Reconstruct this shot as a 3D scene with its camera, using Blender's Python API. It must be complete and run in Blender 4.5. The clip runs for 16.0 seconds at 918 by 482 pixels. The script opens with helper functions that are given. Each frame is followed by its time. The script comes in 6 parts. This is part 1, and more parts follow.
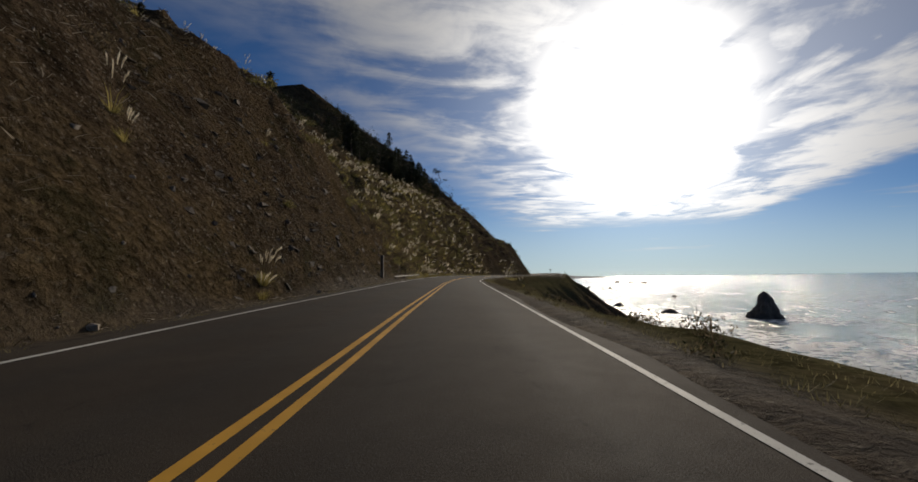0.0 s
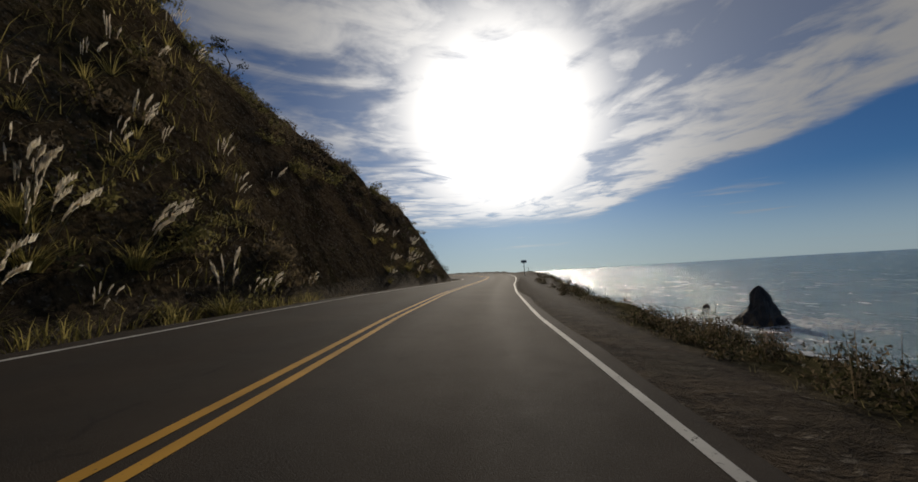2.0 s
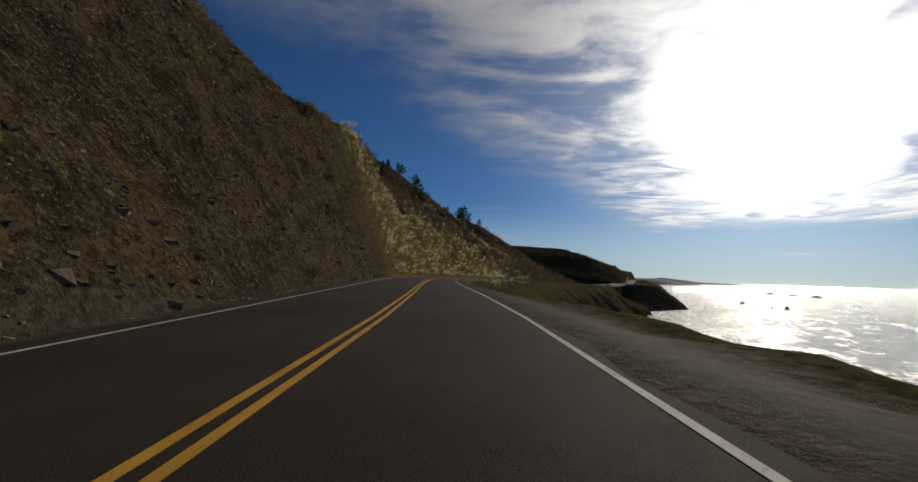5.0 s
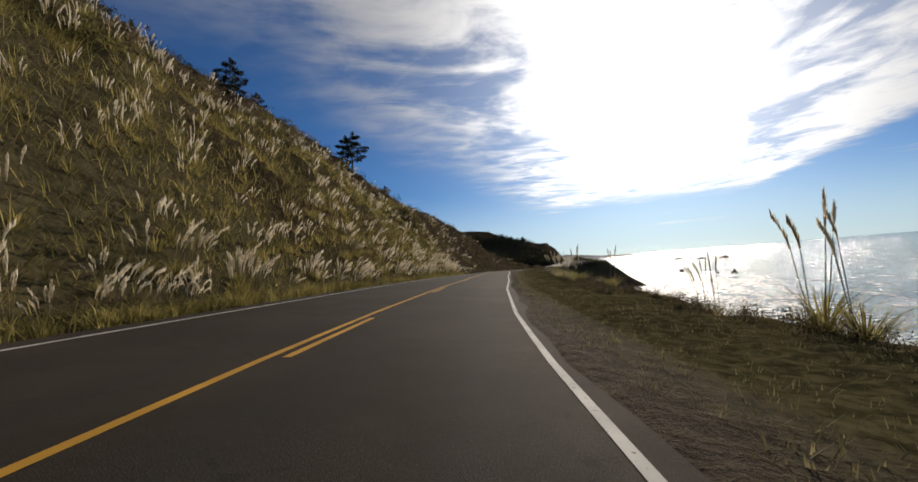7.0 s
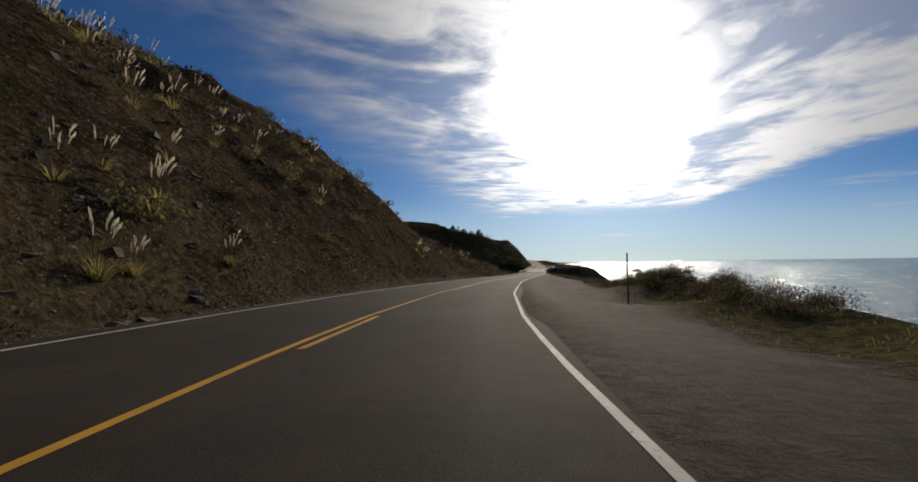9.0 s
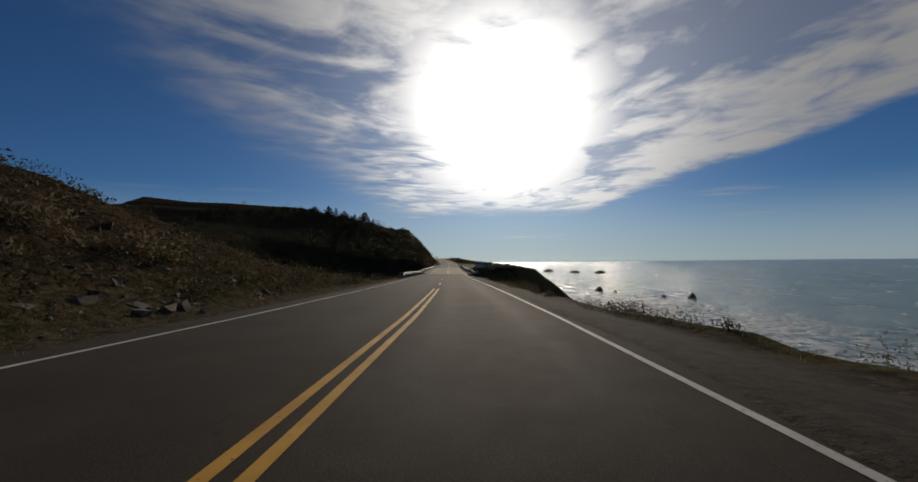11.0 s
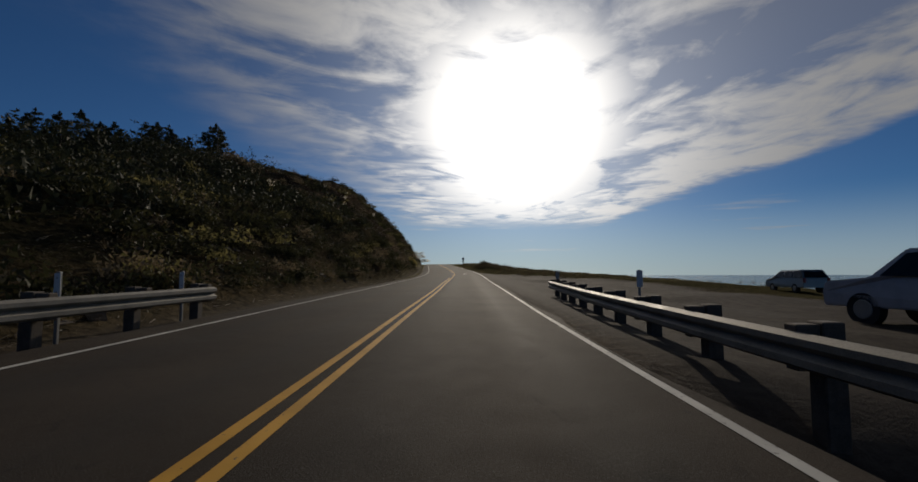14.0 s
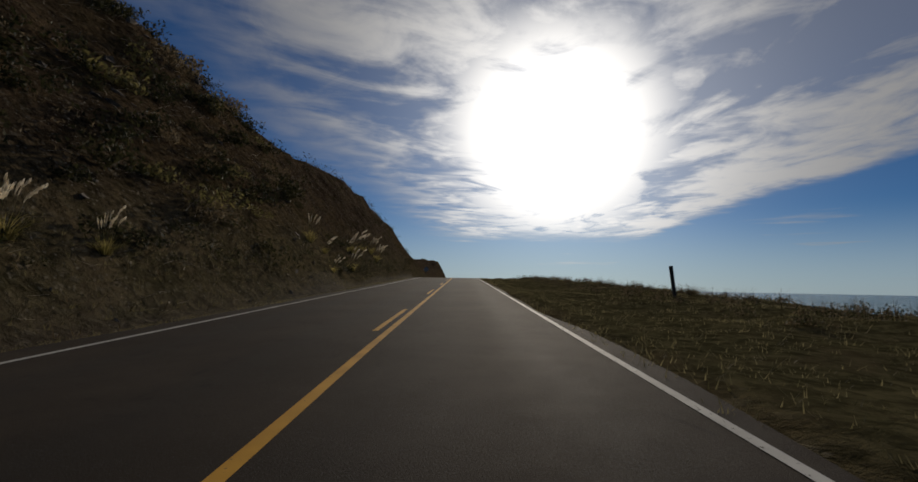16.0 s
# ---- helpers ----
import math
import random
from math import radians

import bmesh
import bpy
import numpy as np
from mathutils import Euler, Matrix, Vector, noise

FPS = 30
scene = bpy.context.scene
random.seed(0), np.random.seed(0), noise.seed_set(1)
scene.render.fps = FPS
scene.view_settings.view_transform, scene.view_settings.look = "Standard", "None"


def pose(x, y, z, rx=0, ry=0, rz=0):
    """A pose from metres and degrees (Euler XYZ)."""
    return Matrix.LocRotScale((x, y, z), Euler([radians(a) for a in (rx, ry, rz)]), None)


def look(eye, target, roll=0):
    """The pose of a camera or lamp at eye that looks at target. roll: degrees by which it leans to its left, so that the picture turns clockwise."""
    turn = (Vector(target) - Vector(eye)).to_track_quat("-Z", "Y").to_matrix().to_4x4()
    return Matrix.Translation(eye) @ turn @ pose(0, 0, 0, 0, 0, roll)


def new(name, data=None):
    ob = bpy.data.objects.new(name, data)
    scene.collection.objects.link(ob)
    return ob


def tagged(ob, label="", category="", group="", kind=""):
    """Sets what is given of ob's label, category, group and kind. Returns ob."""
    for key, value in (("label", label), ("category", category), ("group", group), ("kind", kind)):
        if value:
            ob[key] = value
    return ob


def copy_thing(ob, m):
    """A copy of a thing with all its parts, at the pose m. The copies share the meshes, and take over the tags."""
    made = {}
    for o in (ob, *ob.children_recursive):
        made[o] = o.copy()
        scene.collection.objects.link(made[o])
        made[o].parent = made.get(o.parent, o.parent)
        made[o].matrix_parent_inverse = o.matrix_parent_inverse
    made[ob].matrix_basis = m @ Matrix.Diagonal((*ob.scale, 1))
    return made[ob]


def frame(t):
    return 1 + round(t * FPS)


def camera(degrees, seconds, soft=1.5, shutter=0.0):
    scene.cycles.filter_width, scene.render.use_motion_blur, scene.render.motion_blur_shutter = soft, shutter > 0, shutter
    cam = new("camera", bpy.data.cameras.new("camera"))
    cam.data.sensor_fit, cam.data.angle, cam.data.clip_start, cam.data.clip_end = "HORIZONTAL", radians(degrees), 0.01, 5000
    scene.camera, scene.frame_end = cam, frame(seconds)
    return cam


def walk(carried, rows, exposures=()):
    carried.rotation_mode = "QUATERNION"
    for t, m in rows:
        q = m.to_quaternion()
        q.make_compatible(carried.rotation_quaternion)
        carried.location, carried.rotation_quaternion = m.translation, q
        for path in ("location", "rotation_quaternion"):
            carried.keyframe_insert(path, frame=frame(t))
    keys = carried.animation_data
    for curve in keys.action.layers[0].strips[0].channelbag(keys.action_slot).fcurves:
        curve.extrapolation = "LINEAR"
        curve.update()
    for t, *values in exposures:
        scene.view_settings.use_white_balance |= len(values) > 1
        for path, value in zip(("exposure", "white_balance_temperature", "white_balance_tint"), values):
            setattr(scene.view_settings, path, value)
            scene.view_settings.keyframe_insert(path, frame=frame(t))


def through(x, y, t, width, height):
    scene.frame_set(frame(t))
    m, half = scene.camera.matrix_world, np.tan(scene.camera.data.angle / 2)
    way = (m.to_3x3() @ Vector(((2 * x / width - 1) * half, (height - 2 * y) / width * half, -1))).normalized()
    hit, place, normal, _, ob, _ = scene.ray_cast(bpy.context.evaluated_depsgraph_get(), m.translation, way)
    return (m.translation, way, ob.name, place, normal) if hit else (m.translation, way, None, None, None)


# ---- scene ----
FOV = 89.3
K = 0.61          # the whole coast is built in metres and brought to this scale at the end
EYE = 1.1         # the camera's height above the road
MOUNT = 3.55      # how far the camera is tipped up against the road
AIM = -0.44       # the way of travel against the camera's yaw

cam = camera(FOV, 16.0, soft=1.6)
# seconds, x, y, z in metres, yaw, pitch, roll in degrees
ROUTE = [
    (0.0, 0.0, 0.0, 1.10, 15.48, 4.39, 0.83), (0.2, -3.3, 12.2, 1.28, 15.47, 4.31, 1.31), (0.4, -6.5, 24.4, 1.43, 15.28, 4.21, 1.81),
    (0.6, -9.7, 36.5, 1.56, 14.81, 4.06, 2.38), (0.8, -12.7, 48.7, 1.65, 14.14, 3.86, 3.02), (1.0, -15.6, 60.7, 1.70, 12.89, 3.73, 3.68),
    (1.2, -18.0, 72.6, 1.74, 10.65, 3.75, 4.55), (1.4, -19.8, 84.5, 1.79, 7.89, 3.85, 5.32), (1.6, -21.1, 96.1, 1.86, 5.31, 3.93, 5.27),
    (1.8, -21.8, 107.6, 1.95, 2.79, 4.02, 4.39), (2.0, -22.0, 118.9, 2.04, 0.33, 4.06, 3.44), (2.2, -21.7, 129.9, 2.13, -2.32, 3.96, 2.77),
    (2.4, -21.0, 140.6, 2.20, -4.70, 3.80, 2.15), (2.6, -20.0, 150.9, 2.23, -5.78, 3.76, 1.46), (2.8, -18.9, 160.8, 2.27, -5.66, 3.80, 0.73),
    (3.0, -17.9, 170.7, 2.32, -4.75, 3.84, -0.10), (3.2, -17.1, 180.7, 2.37, -3.30, 3.82, -1.14), (3.4, -16.6, 190.7, 2.41, -1.11, 3.80, -2.24),
    (3.6, -16.6, 201.0, 2.46, 2.06, 3.88, -3.07), (3.8, -17.3, 211.5, 2.54, 6.23, 4.06, -3.68), (4.0, -18.8, 222.0, 2.66, 11.00, 4.30, -4.17),
    (4.2, -21.2, 232.5, 2.80, 15.64, 4.35, -4.14), (4.4, -24.4, 242.7, 2.95, 19.69, 4.34, -3.80), (4.6, -28.2, 252.8, 3.10, 23.13, 4.29, -3.22),
    (4.8, -32.7, 262.7, 3.23, 25.95, 4.20, -2.44), (5.0, -37.6, 272.5, 3.34, 28.15, 4.09, -1.52), (5.2, -42.8, 282.1, 3.44, 29.72, 3.95, -0.51),
    (5.4, -48.3, 291.7, 3.50, 30.65, 3.81, 0.52), (5.6, -53.9, 301.2, 3.53, 30.94, 3.66, 1.53), (5.8, -59.5, 310.8, 3.54, 30.57, 3.52, 2.46),
    (6.0, -65.0, 320.5, 3.52, 29.54, 3.39, 3.25), (6.2, -70.3, 330.3, 3.48, 27.84, 3.28, 3.85), (6.4, -75.3, 340.4, 3.42, 25.46, 3.20, 4.21),
    (6.6, -79.8, 350.7, 3.34, 22.50, 3.12, 4.38), (6.8, -83.8, 361.2, 3.25, 19.61, 3.02, 4.53), (7.0, -87.3, 372.1, 3.14, 17.08, 2.99, 4.56),
    (7.2, -90.4, 383.3, 3.03, 14.97, 3.08, 4.47), (7.4, -93.2, 394.8, 2.95, 13.25, 3.20, 4.24), (7.6, -95.7, 406.6, 2.88, 12.01, 3.22, 3.82),
    (7.8, -98.1, 418.5, 2.80, 11.26, 3.14, 3.18), (8.0, -100.3, 430.5, 2.70, 10.79, 3.02, 2.48), (8.2, -102.5, 442.4, 2.57, 10.54, 2.85, 1.66),
    (8.4, -104.5, 454.2, 2.41, 10.51, 2.66, 0.88), (8.6, -106.6, 465.6, 2.22, 10.62, 2.58, 0.55), (8.8, -108.6, 476.8, 2.02, 11.08, 2.58, 0.67),
    (9.0, -110.7, 487.8, 1.83, 10.78, 2.58, 0.82), (9.2, -112.6, 498.7, 1.64, 9.10, 2.52, 0.80), (9.4, -114.0, 509.6, 1.44, 6.53, 2.44, 0.73),
    (9.6, -114.9, 520.6, 1.22, 3.66, 2.39, 0.67), (9.8, -115.3, 531.6, 0.99, 1.46, 2.37, 0.64), (10.0, -115.3, 542.6, 0.77, -0.03, 2.37, 0.62),
    (10.2, -115.1, 553.7, 0.54, -0.91, 2.38, 0.60), (10.4, -114.8, 564.8, 0.31, -1.28, 2.39, 0.59), (10.6, -114.5, 575.8, 0.09, -1.26, 2.41, 0.58),
    (10.8, -114.2, 587.0, -0.13, -0.94, 2.44, 0.58), (11.0, -114.0, 598.1, -0.34, -0.44, 2.48, 0.59), (11.2, -113.8, 609.3, -0.55, 0.15, 2.51, 0.60),
    (11.4, -113.8, 620.5, -0.75, 0.72, 2.55, 0.63), (11.6, -113.9, 631.8, -0.94, 1.17, 2.59, 0.67), (11.8, -114.1, 643.1, -1.13, 1.38, 2.62, 0.72),
    (12.0, -114.3, 654.4, -1.31, 1.26, 2.65, 0.78), (12.2, -114.4, 665.8, -1.47, 0.95, 2.77, 0.99), (12.4, -114.5, 677.3, -1.62, 0.69, 2.89, 1.16),
    (12.6, -114.5, 688.9, -1.74, 0.48, 3.06, 1.24), (12.8, -114.5, 700.5, -1.81, 0.32, 3.27, 1.23), (13.0, -114.5, 712.3, -1.85, 0.31, 3.46, 1.19),
    (13.2, -114.5, 724.2, -1.86, 0.60, 3.60, 1.22), (13.4, -114.6, 736.2, -1.84, 1.00, 3.71, 1.20), (13.6, -114.7, 748.1, -1.79, 1.18, 3.82, 0.96),
    (13.8, -114.9, 760.1, -1.72, 1.15, 3.91, 0.49), (14.0, -115.0, 771.9, -1.64, 1.11, 4.02, 0.08), (14.2, -115.2, 783.6, -1.53, 1.17, 4.16, -0.04),
    (14.4, -115.3, 795.1, -1.39, 1.25, 4.33, -0.09), (14.6, -115.5, 806.3, -1.22, 1.25, 4.52, -0.41), (14.8, -115.6, 817.2, -1.01, 1.10, 4.74, -1.03),
    (15.0, -115.7, 827.9, -0.77, 1.32, 4.95, -1.52), (15.2, -116.0, 838.5, -0.50, 2.36, 5.16, -1.68), (15.4, -116.5, 848.9, -0.18, 3.71, 5.34, -1.66),
    (15.6, -117.2, 859.3, 0.15, 4.63, 5.44, -1.56), (15.8, -118.0, 869.8, 0.50, 5.19, 5.45, -1.35), (16.0, -118.9, 880.2, 0.85, 5.58, 5.42, -1.07),
]

walk(cam, [(t, pose(x * K, y * K, z * K, 90 + p, r, w)) for t, x, y, z, w, p, r in ROUTE],
     exposures=[(0.0, -0.25), (1.0, -0.15), (1.6, -0.4), (2.5, -0.75), (3.5, -0.65), (5.0, -0.3), (6.4, 0.25), (7.0, 0.2), (8.0, -0.15), (9.0, -0.1), (9.7, -0.3), (12.0, -0.7), (16.0, -0.65)])

# ---- light ----
SUN_AZ, SUN_EL = 6.0, 18.4      # degrees to the right of the y axis, and above the horizon
sun_dir = Vector((math.sin(radians(SUN_AZ)) * math.cos(radians(SUN_EL)),
                  math.cos(radians(SUN_AZ)) * math.cos(radians(SUN_EL)), math.sin(radians(SUN_EL))))


class Nodes:
    """A short way to write node trees."""

    def __init__(self, tree):
        self.tree = tree
        tree.nodes.clear()

    def add(self, kind):
        return self.tree.nodes.new(kind)

    def put(self, sock, value):
        if isinstance(value, bpy.types.NodeSocket):
            self.tree.links.new(value, sock)
        elif value is not None:
            sock.default_value = value

    def math(self, op, a, b=None, c=None, clamp=False):
        n = self.add("ShaderNodeMath")
        n.operation, n.use_clamp = op, clamp
        for s, v in zip(n.inputs, (a, b, c)):
            self.put(s, v)
        return n.outputs[0]

    def vmath(self, op, a, b=None):
        n = self.add("ShaderNodeVectorMath")
        n.operation = op
        self.put(n.inputs[0], a)
        if b is not None:
            self.put(n.inputs[1], b)
        return n.outputs["Value" if op in ("DOT_PRODUCT", "LENGTH") else "Vector"]

    def scale(self, vec, by):
        n = self.add("ShaderNodeVectorMath")
        n.operation = "SCALE"
        self.put(n.inputs[0], vec)
        self.put(n.inputs["Scale"], by)
        return n.outputs[0]

    def step(self, x, lo, hi, a=0.0, b=1.0):
        n = self.add("ShaderNodeMapRange")
        n.interpolation_type = "SMOOTHSTEP"
        for s, v in zip(n.inputs[:5], (x, lo, hi, a, b)):
            self.put(s, v)
        return n.outputs[0]

    def noise(self, vec, scale, detail=4.0, rough=0.55, distort=0.0):
        n = self.add("ShaderNodeTexNoise")
        self.put(n.inputs["Vector"], vec)
        n.inputs["Scale"].default_value, n.inputs["Detail"].default_value = scale, detail
        n.inputs["Roughness"].default_value, n.inputs["Distortion"].default_value = rough, distort
        return n.outputs[0]

    def voronoi(self, vec, scale, feature="F1"):
        n = self.add("ShaderNodeTexVoronoi")
        n.feature = feature
        self.put(n.inputs["Vector"], vec)
        n.inputs["Scale"].default_value = scale
        return n

    def mix(self, fac, a, b):
        n = self.add("ShaderNodeMix")
        n.data_type = "RGBA"
        self.put(n.inputs[0], fac)
        self.put(n.inputs[6], a)
        self.put(n.inputs[7], b)
        return n.outputs[2]

    def stretch(self, vec, scale, turn=0.0):
        n = self.add("ShaderNodeMapping")
        self.put(n.inputs["Vector"], vec)
        n.inputs["Scale"].default_value = scale
        n.inputs["Rotation"].default_value = (0, 0, radians(turn))
        return n.outputs[0]

    def join(self, x, y, z):
        n = self.add("ShaderNodeCombineXYZ")
        for s, v in zip(n.inputs, (x, y, z)):
            self.put(s, v)
        return n.outputs[0]

    def split(self, vec):
        n = self.add("ShaderNodeSeparateXYZ")
        self.put(n.inputs[0], vec)
        return n.outputs

    def bump(self, height, strength, distance):
        n = self.add("ShaderNodeBump")
        n.inputs["Strength"].default_value, n.inputs["Distance"].default_value = strength, distance
        self.put(n.inputs["Height"], height)
        return n.outputs[0]


def sky():
    w = bpy.data.worlds.new("sky")
    scene.world = w
    w.use_nodes = True
    n = Nodes(w.node_tree)
    d = n.vmath("NORMALIZE", n.add("ShaderNodeTexCoord").outputs["Generated"])
    x, y, z = n.split(d)
    air = n.add("ShaderNodeTexSky")
    air.sky_type, air.sun_disc = "NISHITA", False
    air.sun_elevation, air.sun_rotation = radians(SUN_EL), radians(SUN_AZ)
    air.altitude, air.air_density, air.dust_density, air.ozone_density = 20.0, 0.75, 0.15, 5.0
    # thin high cloud lies in a sheet that runs towards the sun
    up = n.math("MAXIMUM", z, 0.015)
    px, py = n.math("DIVIDE", x, up), n.math("DIVIDE", y, up)
    flat = n.join(px, py, 0.0)
    wob = n.noise(flat, 0.9, 4.0, 0.6)
    pxw = n.math("ADD", px, n.math("MULTIPLY", n.math("SUBTRACT", wob, 0.5), 1.1))

    def streaks(turn, long, across, seed, detail):
        """Cloud drawn out along one heading of the sheet, with wisps that wander."""
        c_, s_ = math.cos(radians(turn)), math.sin(radians(turn))
        q = n.math("ADD", n.math("MULTIPLY", px, s_), n.math("MULTIPLY", py, c_))
        w = n.math("SUBTRACT", n.math("MULTIPLY", px, c_), n.math("MULTIPLY", py, s_))
        return n.noise(n.join(n.math("MULTIPLY", q, long), n.math("MULTIPLY", w, across), seed), 1.0, detail, 0.56, 0.9)

    side = n.step(px, -0.3, 1.3)
    wisp = n.math("ADD", n.math("MULTIPLY", streaks(57, 1.25, 2.1, 3.1, 9.0), n.math("SUBTRACT", 1.0, side)),
                  n.math("MULTIPLY", streaks(-8, 1.1, 2.1, 8.4, 9.0), side))
    rip = n.noise(flat, 3.6, 6.0, 0.6, 0.6)
    patch = n.noise(flat, 0.75, 3.0, 0.5)
    band = n.math("MULTIPLY", n.step(pxw, -1.8, -0.5), n.step(pxw, 2.9, 2.5))
    band = n.math("MULTIPLY", band, n.step(n.math("ADD", py, n.math("MULTIPLY", n.math("SUBTRACT", wob, 0.5), 3.0)), 10.8, 8.0))
    band = n.math("MULTIPLY", band, n.step(y, -0.3, 0.2))
    dens = n.math("ADD", n.math("MULTIPLY", wisp, 0.52), n.math("ADD", n.math("MULTIPLY", rip, 0.26), n.math("MULTIPLY", patch, 0.34)))
    edge = n.math("MULTIPLY", n.step(pxw, 1.5, 2.5), n.step(pxw, 2.95, 2.55))
    dens = n.math("ADD", dens, n.math("MULTIPLY", edge, 0.08))
    dens = n.math("MULTIPLY", n.step(dens, 0.41, 0.69), band)
    dens = n.math("MAXIMUM", dens, n.math("MULTIPLY", band, n.math("ADD", 0.12, n.math("MULTIPLY", side, 0.22))))
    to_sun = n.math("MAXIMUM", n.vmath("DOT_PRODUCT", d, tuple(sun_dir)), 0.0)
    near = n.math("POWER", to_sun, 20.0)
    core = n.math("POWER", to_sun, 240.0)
    thick = n.math("MULTIPLY", n.math("MULTIPLY", n.step(near, 0.25, 0.8), band), n.step(n.math("ADD", wisp, n.math("MULTIPLY", near, 0.3)), 0.42, 0.72))
    dens = n.math("MAXIMUM", dens, thick)
    low = n.math("MULTIPLY", n.step(n.noise(n.stretch(d, (2.0, 2.0, 26.0)), 2.6, 4.0, 0.5), 0.60, 0.74),
                 n.math("MULTIPLY", n.step(z, 0.015, 0.04), n.step(z, 0.16, 0.10)))
    dens = n.math("MAXIMUM", dens, n.math("MULTIPLY", low, 0.55))
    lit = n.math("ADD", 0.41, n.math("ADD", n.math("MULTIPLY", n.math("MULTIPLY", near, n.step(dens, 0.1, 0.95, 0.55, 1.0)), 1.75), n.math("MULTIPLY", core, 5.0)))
    cloud = n.scale((1.0, 0.97, 0.93), lit)
    blue = n.vmath("MULTIPLY", air.outputs[0], (0.031, 0.046, 0.056))
    hazy = n.math("MULTIPLY", n.step(z, 0.16, 0.0), 0.64)
    tone = n.mix(hazy, blue, (0.51, 0.600, 0.655, 1))
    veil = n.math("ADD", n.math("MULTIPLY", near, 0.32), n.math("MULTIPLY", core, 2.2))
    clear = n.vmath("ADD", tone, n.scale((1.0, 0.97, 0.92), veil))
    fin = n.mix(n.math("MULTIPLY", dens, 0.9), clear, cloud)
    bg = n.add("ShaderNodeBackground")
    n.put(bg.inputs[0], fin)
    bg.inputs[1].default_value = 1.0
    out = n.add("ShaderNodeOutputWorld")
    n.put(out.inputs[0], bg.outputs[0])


sky()
lamp = new("sun", bpy.data.lights.new("sun", "SUN"))
lamp.data.energy, lamp.data.angle, lamp.data.color = 3.1, radians(0.6), (1.0, 0.87, 0.70)
lamp.matrix_world = look(sun_dir * 900, (0, 0, 0))

# ---- the line of the road ----
route = np.array(ROUTE)
rt = np.linspace(0, 16, 801)


def glide(col):
    return np.interp(rt, route[:, 0], route[:, col])


RX, RY, RZ, RYAW, RROLL = glide(1), glide(2), glide(3) - EYE, glide(4) + AIM, glide(6)
RS = np.concatenate([[0], np.cumsum(np.hypot(np.diff(RX), np.diff(RY)))])
# the road goes on straight before the start and after the end
END = float(RS[-1])
S_LO, S_HI = -60.0, 1300.0


def line(s):
    """x, y, z, heading and bank (radians) of the camera's line on the road at s metres."""
    s = np.asarray(s, float)
    q = np.clip(s, 0, END)
    x, y, z = np.interp(q, RS, RX), np.interp(q, RS, RY), np.interp(q, RS, RZ)
    a, b = np.radians(np.interp(q, RS, RYAW)), np.radians(np.interp(q, RS, RROLL))
    e = s - q
    past = np.maximum(e, 0)
    x = x - np.sin(a) * e
    y = y + np.cos(a) * e
    z = z + 0.034 * np.minimum(past, 60) - 0.012 * np.maximum(past - 60, 0) + 0.014 * np.minimum(e, 0)
    return x, y, z, a, b * np.exp(-past / 40)


STATION = np.arange(-40, 1241, 20.0)          # where the hill's heights are given
SHORE_STATION = np.arange(-40, 1241, 40.0)    # where the cliff edge is given


def table(text):
    return np.array([float(v) for v in text.split()])


H16 = table("15 14.7 14.2 13.4 15.4 12.9 13.9 15.4 16.5 16.8 11.2 11.4 12.6 12.1 11.2 12 12.5 13 15.4 20.3 20.6 13 11.7 11.7 10.9 8.9 11.9 10.4 10.2 10.4 11.2 5.5 1.3 3.2 3.1 1.8 -0.4 -3.4 -5.9 -6.5 -5.3 -1.7 2.3 5 6.9 7.9 9.2 8.6 11.1 10.6 11.9 11.5 11.7 10.1 8.9 8.4 8.2 8.2 8.3 8.8 9.9 12.1 16.6 11.5 8")
H24 = table("23 22 20.3 17.1 20.4 22 19.8 20.1 23.7 21.4 19 18.2 17 16.7 18.3 19.6 21.2 21.8 23.2 24.6 24.4 19.5 20.4 18.3 16.8 15.7 17.2 15.5 15.1 17.1 16.2 15.4 6.3 7 6.9 4.7 1.4 -2.4 -5.4 -6.2 -5 -1.2 3.2 6.6 8.5 10.7 16.1 18.9 18.4 15.9 12.8 12.4 12.7 12.5 11.7 10 9.7 10.1 12.1 13.6 14 14 17.6 15.5 14.9")
H34 = table("33 32.2 30.9 28.3 25.5 27.7 27.9 29.9 28.6 28.3 26.9 27.7 26.2 28.6 28.8 30.1 32.5 32.6 33.3 33.4 32.4 29.1 26.6 24.7 24.3 26.1 26.4 25.3 21.1 20.7 23.8 21.2 15.1 13.1 11.8 8.3 3.7 -1.1 -4.8 -5.8 -4.6 -0.5 4.4 8.6 11.7 15.7 20 19.9 19.5 18.4 18 18.7 20.9 19.8 19.4 21 18.5 15.6 16.1 14.7 15.1 15 18.6 17.5 17")
H60 = table("55 54.6 53.9 52.6 50.5 47.8 44.9 46 45.8 46.7 46.8 47.3 50.6 46.9 48.4 51.3 54.3 56.2 57.2 56.9 55.5 52.4 48.6 46 45 44.7 47.1 44.2 43.6 32.8 34 37.3 31.8 26 21.3 16.5 12.5 10.9 10.2 9.8 9.4 13.2 10 11.7 13.5 17.5 22.8 27.6 22.8 24.4 25.6 26.4 24.4 25.7 24.5 24.8 27.8 29 29.3 27.8 26.7 22.5 21.1 26.4 28.7")
